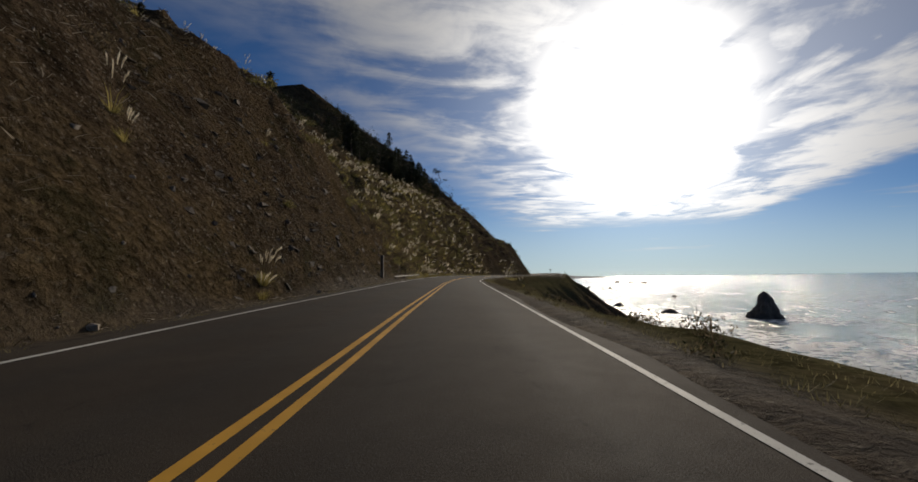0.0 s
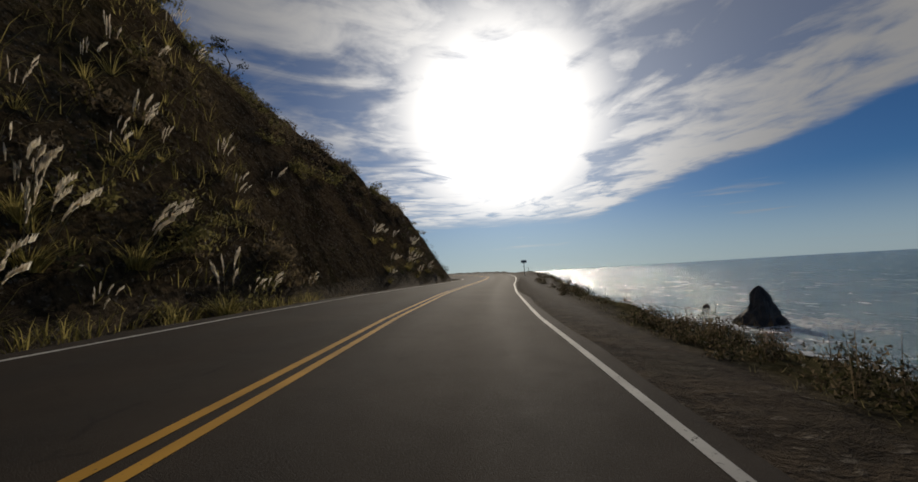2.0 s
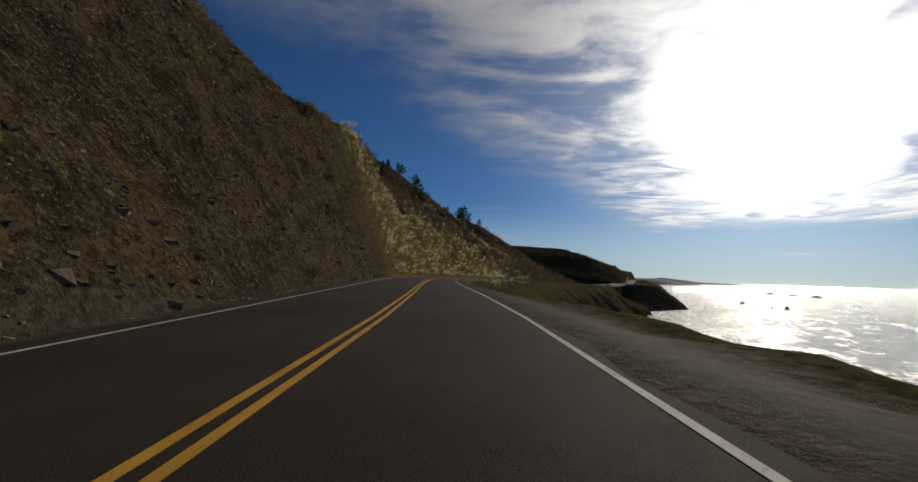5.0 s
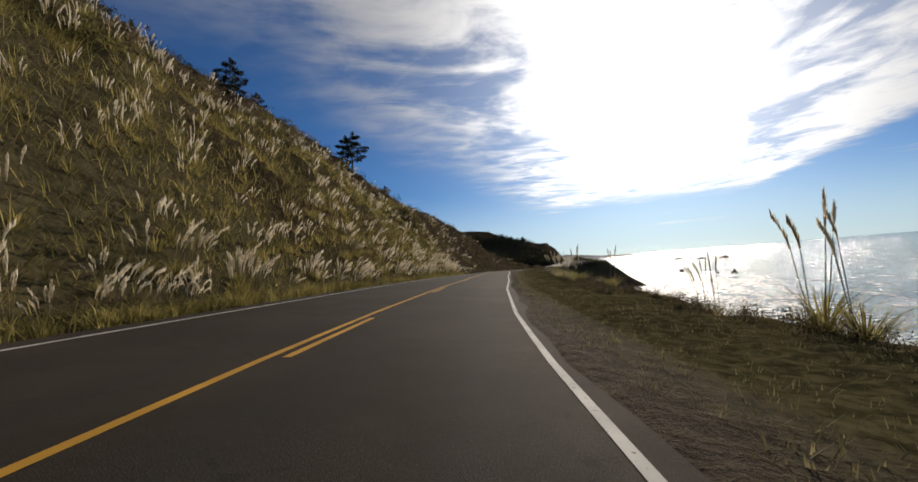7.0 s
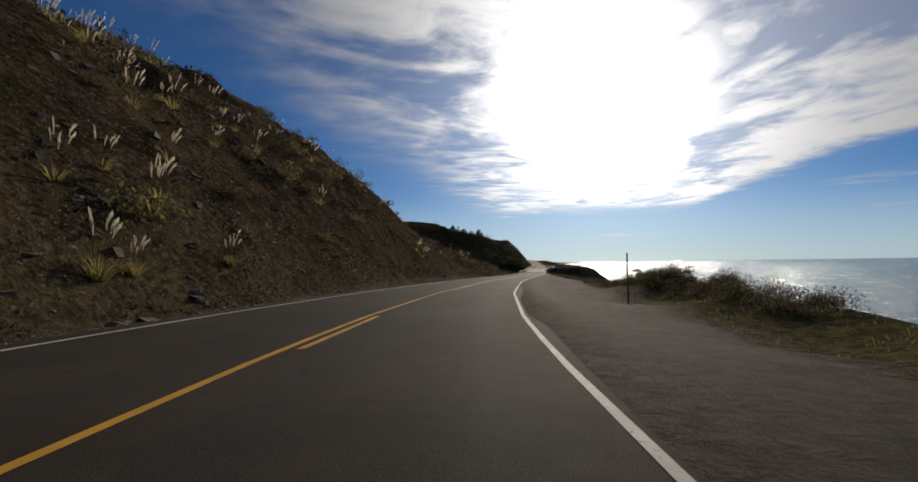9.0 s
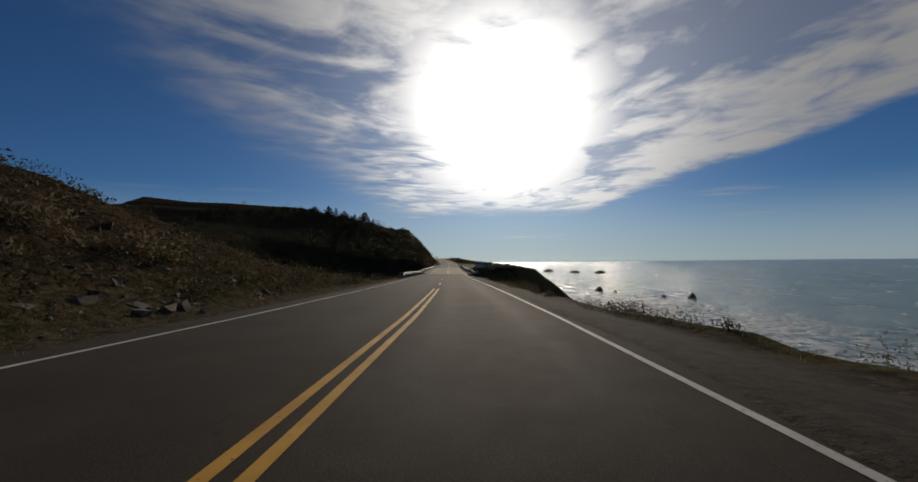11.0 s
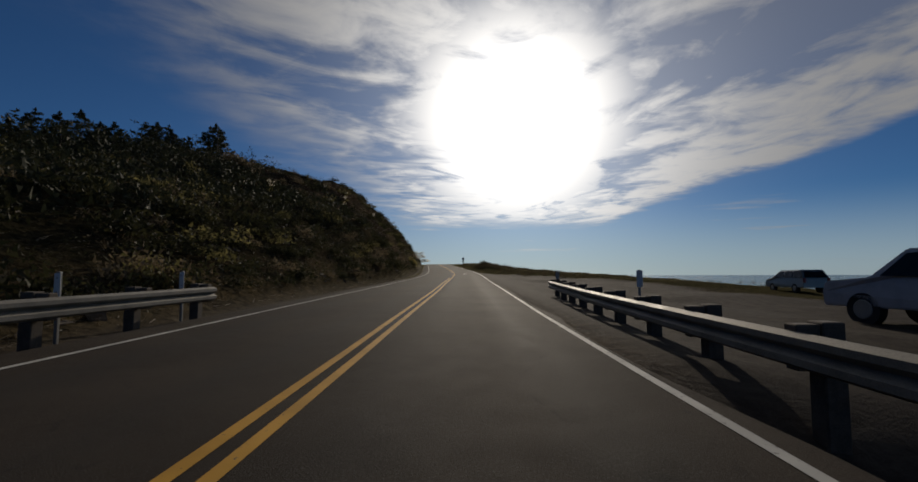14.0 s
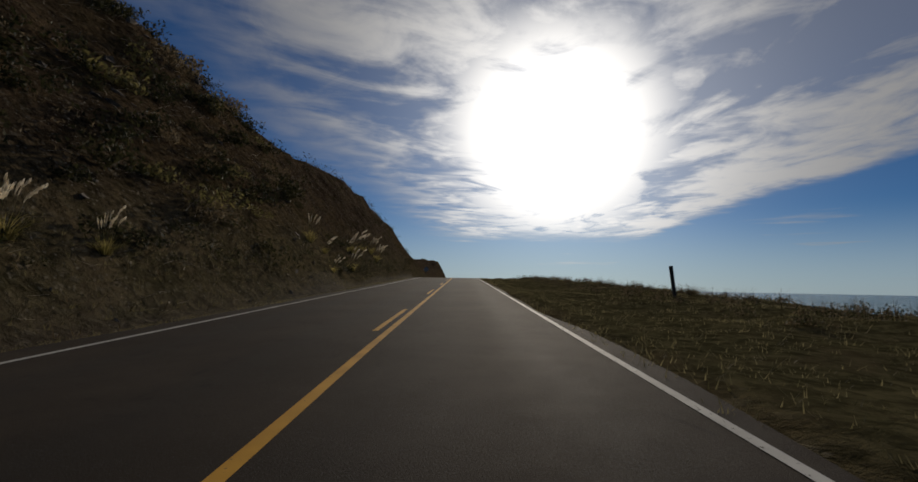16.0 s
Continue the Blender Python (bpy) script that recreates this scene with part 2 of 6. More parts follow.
H110 = table("85 84.5 83.8 82.3 80.6 79.4 78.5 78 78.3 80.2 84.4 93 89.6 82.7 79.2 77.8 77.8 79.2 81.4 84.4 86.9 87.5 86.3 82.9 79.4 77.9 78.4 78.1 78.7 70.2 62.2 55.5 49.7 42.9 36.2 29.6 24.2 21.4 19.6 17.7 14.7 16.5 15.9 17.1 18.6 20.5 23.2 27.6 26.2 29.1 32.7 37.7 38.9 40.7 45.9 49.1 39.8 43.8 46.3 47.8 48.8 49.2 49.4 49.6 49.6")
EDGE = table("4.5 4.5 4.6 5.6 4.7 5.0 7.4 6.4 5.5 5.2 6.0 7.2 7.6 8.6 8.8 9.6 7 5 4.2 4 6 33 32 24 16 12 12 12 13 14 15 16 16")
CENTRE_S = table("6 68.7 98.5 127.4 154 179.4 204.5 230.9 368 396.5 426.5 456.4 486.5 514.7 542 681.6 710.5 739.5 769.5 799 828 855 881.5 907.5")
CENTRE_U = table("1.46 1.75 2.4 2 1.8 1.57 1.2 1.28 2.35 2.5 1.95 1.95 2.4 2.45 1.27 1.27 0.95 1.46 1.68 1.4 1.23 1.06 1.22 1.42")
EDGE_U = table("-1.96 -1.6 -0.98 -1.38 -1.55 -2 -2.4 -2.15 -1.0 -0.84 -1.6 -1.62 -0.95 -1.15 -2.15 -2.2 -2.45 -1.83 -1.77 -1.92 -2.28 -2.28 -1.96 -1.88")      # the seaward line
LANE_L = 3.9
SEA = -25.5
BRIDGE_A, BRIDGE_B = 708.5, 789.0


def soft(x, lo, hi):
    q = np.clip((x - lo) / (hi - lo), 0, 1)
    return q * q * (3 - 2 * q)


def wob(x, y, scale, seed=0):
    """Smooth value noise from -1 to 1 over the plan."""
    x, y = np.asarray(x, float) / scale + seed * 17.31, np.asarray(y, float) / scale - seed * 9.77
    i, j = np.floor(x).astype(np.int64), np.floor(y).astype(np.int64)
    u, v = x - i, y - j
    u, v = u * u * (3 - 2 * u), v * v * (3 - 2 * v)

    def hsh(a, b):
        k = (a * 374761393 + b * 668265263 + seed * 974711) & 0x7FFFFFFF
        k = ((k ^ (k >> 13)) * 1274126177) & 0x7FFFFFFF
        return ((k ^ (k >> 16)) & 0xFFFF) / 32767.5 - 1

    return (hsh(i, j) * (1 - u) + hsh(i + 1, j) * u) * (1 - v) + (hsh(i, j + 1) * (1 - u) + hsh(i + 1, j + 1) * u) * v


def fbm(x, y, scale, octaves=4, seed=0):
    return sum(wob(x, y, scale / 2 ** o, seed + o) * 0.5 ** o for o in range(octaves))


def centre(s):
    return np.interp(s, CENTRE_S, CENTRE_U)


def lane_r(s):
    """From the middle line to the seaward line."""
    return centre(s) - np.interp(s, CENTRE_S, EDGE_U)


def valley(s):
    return soft(s, BRIDGE_A - 12, BRIDGE_A + 10) * (1 - soft(s, BRIDGE_B - 10, BRIDGE_B + 10))


def plan(s, u, z=0.0):
    """The place at s metres along, u metres left of the camera's line, z above the road there."""
    x, y, zz, a, b = line(s)
    lean = -np.clip(u, -9, 9) * np.sin(b)
    return x - np.cos(a) * u, y - np.sin(a) * u, zz + z - lean


def rise(s, u):
    """The ground's height over the road at s, u left of the camera's line."""
    s, u = np.broadcast_arrays(np.asarray(s, float), np.asarray(u, float))
    x, y, _ = plan(s, u)
    c = centre(s)
    foot = c + LANE_L + 2.3 + 0.5 * wob(s, 0 * s, 9.0, 3)
    h16, h24, h34, h60, h110 = (np.interp(s, STATION, t) for t in (H16, H24, H34, H60, H110))
    far = h110 + (u - 110) * np.interp(s, [0, 600, 700, 800, 950, 1000, 1300], [0.12, 0.10, 0.06, -0.03, -0.03, 0.04, 0.15])
    up = np.where(u < 16, h16 * np.clip((u - foot) / (16 - foot), 0, 1) ** 0.92,
         np.where(u < 24, h16 + (h24 - h16) * (u - 16) / 8,
         np.where(u < 34, h24 + (h34 - h24) * (u - 24) / 10,
         np.where(u < 60, h34 + (h60 - h34) * (u - 34) / 26,
         np.where(u < 110, h60 + (h110 - h60) * (u - 60) / 50, far)))))
    wild = soft(u, foot + 0.5, foot + 9)
    steep = np.clip(h34 / 30, 0.15, 1.0)
    up = up + wild * steep * (1.5 * fbm(x, y, 20.0, 5, 1) + 0.95 * fbm(x, y, 3.2, 3, 8) + 0.85 * np.abs(wob(x + 0.4 * y, y, 2.7, 14)) - 0.75 * np.abs(wob(x, y - 0.3 * x, 5.2, 19)))
    # gullies that run down the face
    up = up - wild * steep * 1.6 * np.maximum(0, wob(s, u * 0.25, 6.5, 12)) * soft(u, foot + 3, foot + 14)
    left = np.where(u > foot, up, 0.0) - 0.18 * soft(u, c + LANE_L + 0.7, c + LANE_L + 1.6) * (1 - wild)
    r = -u
    e = np.interp(s, SHORE_STATION, EDGE) + 0.7 * wob(s, 0 * s, 7.0, 5) * soft(s, -80, 0)
    shoulder = lane_r(s) - c + 0.9
    rough = soft(r, shoulder + 0.5, shoulder + 2.5)
    # a bank of brush beside the turnouts
    bank = (1.0 * np.exp(-((s - 529) / 8) ** 2) * np.exp(-((r - 8.6) / 1.6) ** 2)
            + 1.2 * np.exp(-((s - 884.5) / 5.5) ** 2) * np.exp(-((r - 5.7) / 1.8) ** 2)
            + 0.7 * np.exp(-((s - 893) / 14) ** 2) * np.exp(-((r - 9.5) / 3.0) ** 2)
            + 1.0 * np.exp(-((s - 794.6) / 1.7) ** 2) * np.exp(-((r - 8.6) / 1.7) ** 2)
            + 0.4 * np.exp(-((s - 960) / 50) ** 2) * np.exp(-((r - 12) / 5.0) ** 2))
    drop = np.maximum(r - e, 0)
    cliff = -drop * (0.85 + 0.25 * wob(s, r * 0.3, 11.0, 6)) - 0.5 * soft(drop, 0, 2)
    right = -0.12 * soft(r, shoulder, shoulder + 1.2) + 0.16 * rough * fbm(x, y, 2.4, 3, 21) + bank + cliff
    right = right - 0.035 * np.maximum(r - 4.5, 0) * soft(s, 790, 805)
    right = right + soft(drop, 1, 8) * 1.6 * fbm(x, y, 8.0, 4, 31)
    out = np.where(u > c, left, right)
    # on the sea side the far bank of the creek stands further out
    dip = valley(s + 9.0 * soft(r, 6, 13) * (s > 750)) * (1 - soft(u, 46, 82))
    return out * (1 - dip) + np.minimum(out, -15 - 4 * soft(r, 10, 60) + 0.15 * np.maximum(u, 0) + 1.0 * fbm(x, y, 9.0, 3, 41)) * dip


def ground_at(s, u):
    x, y, z = plan(s, u)
    return x, y, np.maximum(z + rise(s, u), SEA - 6)


# ---- materials ----


def surface(name, build):
    m = bpy.data.materials.new(name)
    m.use_nodes = True
    n = Nodes(m.node_tree)
    bsdf, out = n.add("ShaderNodeBsdfPrincipled"), n.add("ShaderNodeOutputMaterial")
    n.put(out.inputs[0], bsdf.outputs[0])
    build(n, bsdf.inputs)
    return m


def metres(n):
    """Object coordinates in metres of the real place."""
    return n.stretch(n.add("ShaderNodeTexCoord").outputs["Object"], (1 / K, 1 / K, 1 / K))


def zone(n, name):
    a = n.add("ShaderNodeAttribute")
    a.attribute_name = name
    return a.outputs["Fac"]


def plain(name, colour, rough=0.6, metal=0.0, vary=0.12, scale=6.0, grain=60.0, relief=0.0):
    """A plain surface with stains and grain."""
    def build(n, i):
        v = metres(n)
        f = n.math("ADD", n.math("MULTIPLY", n.noise(v, scale, 5.0, 0.6), 0.65), n.math("MULTIPLY", n.noise(v, grain, 2.0), 0.35))
        dark = tuple(c * (1 - 2.2 * vary) for c in colour) + (1,)
        light = tuple(min(1, c * (1 + 1.6 * vary)) for c in colour) + (1,)
        n.put(i["Base Color"], n.mix(n.step(f, 0.3, 0.7), dark, light))
        n.put(i["Roughness"], n.step(f, 0.2, 0.8, max(0.02, rough - 0.1), min(1, rough + 0.1)))
        i["Metallic"].default_value = metal
        if relief:
            n.put(i["Normal"], n.bump(f, 0.6, relief * K))
    return surface(name, build)


def leafy(name, dark, light, shine=0.5, through=0.35):
    """Leaves: each clump has its own tone, and light comes through them."""
    m = bpy.data.materials.new(name)
    m.use_nodes = True
    n = Nodes(m.node_tree)
    rnd = n.add("ShaderNodeNewGeometry").outputs["Random Per Island"]
    own = n.add("ShaderNodeObjectInfo").outputs["Random"]
    v = metres(n)
    f = n.math("ADD", n.math("MULTIPLY", rnd, 0.5), n.math("ADD", n.math("MULTIPLY", own, 0.2), n.math("MULTIPLY", n.noise(v, 0.35, 3.0), 0.4)))
    col = n.mix(n.step(f, 0.2, 0.85), dark + (1,), light + (1,))
    b, t, mx, out = (n.add("ShaderNodeBsdf" + k) if k else None for k in ("Principled", "Translucent", "", ""))
    mx, out = n.add("ShaderNodeMixShader"), n.add("ShaderNodeOutputMaterial")
    n.put(b.inputs["Base Color"], col)
    b.inputs["Roughness"].default_value = shine
    b.inputs["Specular IOR Level"].default_value = 0.12
    n.put(t.inputs["Color"], col)
    mx.inputs[0].default_value = through
    n.put(mx.inputs[1], b.outputs[0])
    n.put(mx.inputs[2], t.outputs[0])
    n.put(out.inputs[0], mx.outputs[0])
    return m


def asphalt_build(n, i):
    v = metres(n)
    big, mid, fine = n.noise(v, 0.35, 4.0, 0.6), n.noise(v, 3.0, 4.0, 0.6), n.noise(v, 90.0, 2.0, 0.7)
    wear = zone(n, "wear")
    col = n.mix(n.step(big, 0.35, 0.7), (0.039, 0.031, 0.0235, 1), (0.055, 0.044, 0.033, 1))
    col = n.mix(n.math("MULTIPLY", wear, 0.5), col, (0.033, 0.030, 0.026, 1))
    col = n.mix(n.math("MULTIPLY", n.step(fine, 0.55, 0.75), 0.5), col, (0.12, 0.115, 0.105, 1))
    crack = n.voronoi(n.stretch(v, (1.0, 0.6, 1.0)), 0.45, "DISTANCE_TO_EDGE").outputs[0]
    col = n.mix(n.math("MULTIPLY", n.step(crack, 0.010, 0.003), n.step(mid, 0.5, 0.62, 0.0, 0.35)), col, (0.018, 0.018, 0.018, 1))
    n.put(i["Base Color"], col)
    n.put(i["Roughness"], n.math("SUBTRACT", n.step(mid, 0.2, 0.8, 0.83, 0.90), n.math("MULTIPLY", wear, 0.05)))
    i["Specular IOR Level"].default_value = 0.05
    n.put(i["Normal"], n.bump(fine, 0.5, 0.012 * K))


def ground_build(n, i):
    v = metres(n)
    gravel, grass, forest = zone(n, "gravel"), zone(n, "grass"), zone(n, "forest")
    big, mid, fine = n.noise(v, 0.06, 5.0, 0.62), n.noise(v, 0.5, 6.0, 0.68, 0.4), n.noise(v, 3.2, 6.0, 0.72, 0.5)
    grit = n.noise(v, 18.0, 4.0, 0.75)
    bent = n.vmath("ADD", v, n.scale((0.5, 0.5, 0.5), fine))
    chips = n.voronoi(n.stretch(bent, (1.0, 1.0, 1.9), 25), 2.6)
    shard = n.voronoi(n.stretch(bent, (0.7, 1.3, 1.6), 40), 7.0)
    # broken rock and soil, in drifts of different tone
    rock = n.mix(n.step(mid, 0.30, 0.66), (0.0290, 0.0205, 0.0130, 1), (0.1200, 0.0860, 0.0560, 1))
    rock = n.mix(n.math("MULTIPLY", n.step(big, 0.45, 0.62), 0.55), rock, (0.1350, 0.0970, 0.0640, 1))
    rock = n.mix(n.math("MULTIPLY", n.step(fine, 0.50, 0.36), 0.75), rock, (0.0120, 0.0090, 0.0065, 1))
    rock = n.mix(n.math("MULTIPLY", n.step(grit, 0.56, 0.70), 0.45), rock, (0.1900, 0.1500, 0.1080, 1))
    lone = n.step(n.split(chips.outputs["Color"])[0], 0.66, 0.76)
    rock = n.mix(n.math("MULTIPLY", n.math("MULTIPLY", lone, n.step(chips.outputs[0], 0.45, 0.22)), n.step(grit, 0.36, 0.58)), rock, (0.1850, 0.1570, 0.1230, 1))
    lone = n.step(n.split(shard.outputs["Color"])[1], 0.74, 0.82)
    rock = n.mix(n.math("MULTIPLY", lone, n.step(shard.outputs[0], 0.42, 0.24)), rock, (0.2600, 0.2250, 0.1800, 1))
    lone = n.step(n.split(shard.outputs["Color"])[2], 0.70, 0.80)
    rock = n.mix(n.math("MULTIPLY", lone, n.step(shard.outputs[0], 0.46, 0.24)), rock, (0.0120, 0.0100, 0.0080, 1))
    dry = n.mix(n.step(fine, 0.34, 0.64), (0.0300, 0.0215, 0.0105, 1), (0.1300, 0.0900, 0.0450, 1))
    cover = n.step(n.math("ADD", n.math("MULTIPLY", big, 0.6), n.math("MULTIPLY", mid, 0.4)), 0.46, 0.58)
    hill = n.mix(n.math("MULTIPLY", cover, 0.7), rock, dry)
    # mats of dark low plants
    mats = n.noise(v, 0.23, 6.0, 0.7, 0.6)
    hill = n.mix(n.math("MULTIPLY", n.step(mats, 0.55, 0.63), 0.55), hill, n.mix(n.step(grit, 0.4, 0.65), (0.0105, 0.0120, 0.0060, 1), (0.0400, 0.0400, 0.0190, 1)))
    green = n.mix(n.step(fine, 0.35, 0.68), (0.0360, 0.0330, 0.0160, 1), (0.1150, 0.0990, 0.0480, 1))
    green = n.mix(n.math("MULTIPLY", n.step(mid, 0.5, 0.7), 0.6), green, (0.1000, 0.0780, 0.0420, 1))
    stone = n.mix(n.step(fine, 0.3, 0.7), (0.036, 0.029, 0.022, 1), (0.066, 0.054, 0.041, 1))
    stone = n.mix(n.math("MULTIPLY", n.step(grit, 0.6, 0.75), 0.5), stone, (0.1275, 0.1080, 0.0825, 1))
    stone = n.mix(n.math("MULTIPLY", n.step(mid, 0.55, 0.7), 0.5), stone, (0.0270, 0.0210, 0.0150, 1))
    col = n.mix(grass, hill, green)
    col = n.mix(gravel, col, stone)
    col = n.mix(n.math("MULTIPLY", forest, 0.85), col, n.mix(n.step(fine, 0.35, 0.65), (0.0150, 0.0160, 0.0095, 1), (0.0480, 0.0460, 0.0270, 1)))
    n.put(i["Base Color"], col)
    i["Roughness"].default_value = 0.95
    n.put(i["Specular IOR Level"], n.math("MULTIPLY", gravel, 0.07))
    hgt = n.math("ADD", n.math("MULTIPLY", mid, 2.4), n.math("ADD", n.math("MULTIPLY", fine, 1.3), n.math("ADD", n.math("MULTIPLY", grit, 0.35), n.math("MULTIPLY", chips.outputs[0], -0.55))))
    bm_ = n.bump(hgt, 1.0, 0.42 * K)
    flat_ = n.bump(n.math("ADD", fine, n.math("MULTIPLY", grit, 0.4)), 0.5, 0.05 * K)
    mixn = n.add("ShaderNodeMix")
    mixn.data_type = "VECTOR"
    n.put(mixn.inputs[0], n.math("MAXIMUM", gravel, grass))
    n.put(mixn.inputs[4], bm_)
    n.put(mixn.inputs[5], flat_)
    n.put(i["Normal"], mixn.outputs[1])


def sea_build(n, i):
    v = metres(n)
    shore = zone(n, "shore")
    swell = n.noise(n.stretch(v, (0.05, 0.028, 1.0), 35), 1.0, 4.0, 0.55, 0.3)
    chop = n.noise(n.stretch(v, (0.35, 0.22, 1.0), 30), 1.0, 5.0, 0.65, 0.4)
    ripple = n.noise(v, 1.6, 3.0, 0.6)
    surf = n.noise(n.stretch(v, (0.040, 0.020, 1.0), 28), 1.0, 6.0, 0.62, 1.6)
    lace = n.voronoi(n.vmath("ADD", v, n.scale((1.0, 1.0, 0.0), n.math("MULTIPLY", chop, 9.0))), 0.16, "DISTANCE_TO_EDGE").outputs[0]
    foam = n.math("MULTIPLY", n.step(n.math("ADD", n.math("MULTIPLY", surf, 0.75), n.math("MULTIPLY", shore, 0.58)), 0.50, 0.80),
                  n.math("ADD", 0.16, n.math("MULTIPLY", n.step(lace, 0.26, 0.04), 0.84)))
    caps = n.math("MULTIPLY", n.step(n.noise(n.stretch(v, (0.085, 0.022, 1.0), 30), 1.0, 5.0, 0.65, 0.9), 0.575, 0.68), 0.8)
    foam = n.math("MULTIPLY", n.math("MAXIMUM", foam, caps), n.step(chop, 0.24, 0.46))
    col = n.mix(n.step(swell, 0.3, 0.7), (0.014, 0.056, 0.056, 1), (0.036, 0.105, 0.100, 1))
    n.put(i["Base Color"], n.mix(foam, col, (0.78, 0.80, 0.80, 1)))
    n.put(i["Roughness"], n.step(foam, 0.0, 1.0, 0.13, 0.8))
    i["IOR"].default_value = 1.33
    hgt = n.math("ADD", n.math("MULTIPLY", swell, 3.2), n.math("ADD", n.math("MULTIPLY", chop, 1.8), n.math("MULTIPLY", ripple, 0.26)))
    n.put(i["Normal"], n.bump(n.math("ADD", hgt, n.math("MULTIPLY", foam, 0.3)), 1.0, 1.5 * K))


def concrete_build(n, i, tone=0.62):
    v = metres(n)
    big, mid, fine = n.noise(v, 0.5, 4.0, 0.6), n.noise(v, 4.0, 4.0, 0.6), n.noise(v, 60.0, 2.0)
    col = n.mix(n.step(big, 0.3, 0.7), (0.25 * tone, 0.215 * tone, 0.135 * tone, 1), (0.385 * tone, 0.335 * tone, 0.215 * tone, 1))
    col = n.mix(n.math("MULTIPLY", n.step(mid, 0.55, 0.75), 0.4), col, (0.09, 0.08, 0.065, 1))
    streak = n.noise(n.stretch(v, (5.0, 5.0, 0.5)), 1.0, 3.0)
    col = n.mix(n.math("MULTIPLY", n.step(streak, 0.55, 0.75), 0.35), col, (0.06, 0.052, 0.042, 1))
    n.put(i["Base Color"], col)
    i["Roughness"].default_value = 0.9
    i["Specular IOR Level"].default_value = 0.15
    n.put(i["Normal"], n.bump(fine, 0.4, 0.01 * K))


def paint(name, colour, worn):
    def build(n, i):
        v = metres(n)
        chip = n.noise(v, 16.0, 5.0, 0.7)
        stain = n.noise(v, 1.2, 3.0)
        col = n.mix(n.step(stain, 0.3, 0.75), tuple(c * 0.72 for c in colour) + (1,), colour + (1,))
        n.put(i["Base Color"], n.mix(n.step(chip, worn, worn + 0.10), col, (0.075, 0.07, 0.06, 1)))
        i["Roughness"].default_value = 0.75
        i["Specular IOR Level"].default_value = 0.12
    return surface(name, build)


M_ROAD = surface("asphalt", asphalt_build)
M_GROUND = surface("hillside_soil_and_rock", ground_build)
M_SEA = surface("sea_water", sea_build)
M_CONCRETE = surface("weathered_concrete", concrete_build)
M_WHITE = paint("white_road_paint", (0.60, 0.585, 0.53), 0.58)
M_YELLOW = paint("yellow_road_paint", (0.62, 0.33, 0.045), 0.62)

# ---- building helpers ----


def mesh_of(name, verts, faces, material=None, smooth=False):
    me = bpy.data.meshes.new(name)
    me.from_pydata([tuple(v) for v in verts], [], [tuple(f) for f in faces])
    if material:
        me.materials.append(material)
    if smooth:
        me.polygons.foreach_set("use_smooth", [True] * len(me.polygons))
    me.update()
    return me


def sheet_faces(rows, cols):
    i, j = np.meshgrid(np.arange(rows - 1), np.arange(cols - 1), indexing="ij")
    a = (i * cols + j).ravel()
    return np.stack([a, a + 1, a + cols + 1, a + cols], 1)


def sheet(name, xyz, material, attrs=None, smooth=True):
    """One mesh from a grid of points (rows, cols, 3)."""
    rows, cols = xyz.shape[:2]
    me = mesh_of(name, xyz.reshape(-1, 3).tolist(), sheet_faces(rows, cols).tolist(), material, smooth)
    for k, val in (attrs or {}).items():
        me.attributes.new(k, "FLOAT", "POINT").data.foreach_set("value", np.ascontiguousarray(val, dtype=np.float32).ravel())
    return new(name, me)


def part(name, bm, material, parent, label=""):
    me = bpy.data.meshes.new(name)
    bm.to_mesh(me)
    bm.free()
    me.materials.append(material)
    ob = new(name, me)
    ob.parent = parent
    if label:
        tagged(ob, label)
    return ob


def thing(name, s, u, z=0.0, turn=0.0, label="", category="", group="", on_ground=True):
    """An Empty at the base of a thing, turned with the road."""
    x, y, g = ground_at(s, u) if on_ground else plan(s, u)
    a = line(s)[3]
    ob = new(name)
    ob.matrix_basis = Matrix.Translation((float(x), float(y), float(g) + z)) @ Matrix.Rotation(float(a) + radians(turn), 4, "Z")
    return tagged(ob, label, category, group)


def box(bm, size, at=(0, 0, 0), turn=None, bevel=0.0):
    m = Matrix.Translation(at) @ (turn or Matrix.Identity(4)) @ Matrix.Diagonal((*size, 1))
    r = bmesh.ops.create_cube(bm, size=1.0, matrix=m)
    if bevel:
        edges = list({e for v in r["verts"] for e in v.link_edges})
        bmesh.ops.bevel(bm, geom=edges, offset=bevel, segments=1, affect="EDGES")
    return bm


def rod(bm, a, b, r0, r1=None, sides=8):
    a, b = Vector(a), Vector(b)
    d = b - a
    m = Matrix.Translation((a + b) / 2) @ d.to_track_quat("Z", "Y").to_matrix().to_4x4()
    bmesh.ops.create_cone(bm, cap_ends=True, segments=sides, radius1=r0, radius2=r0 if r1 is None else r1, depth=d.length, matrix=m)
    return bm


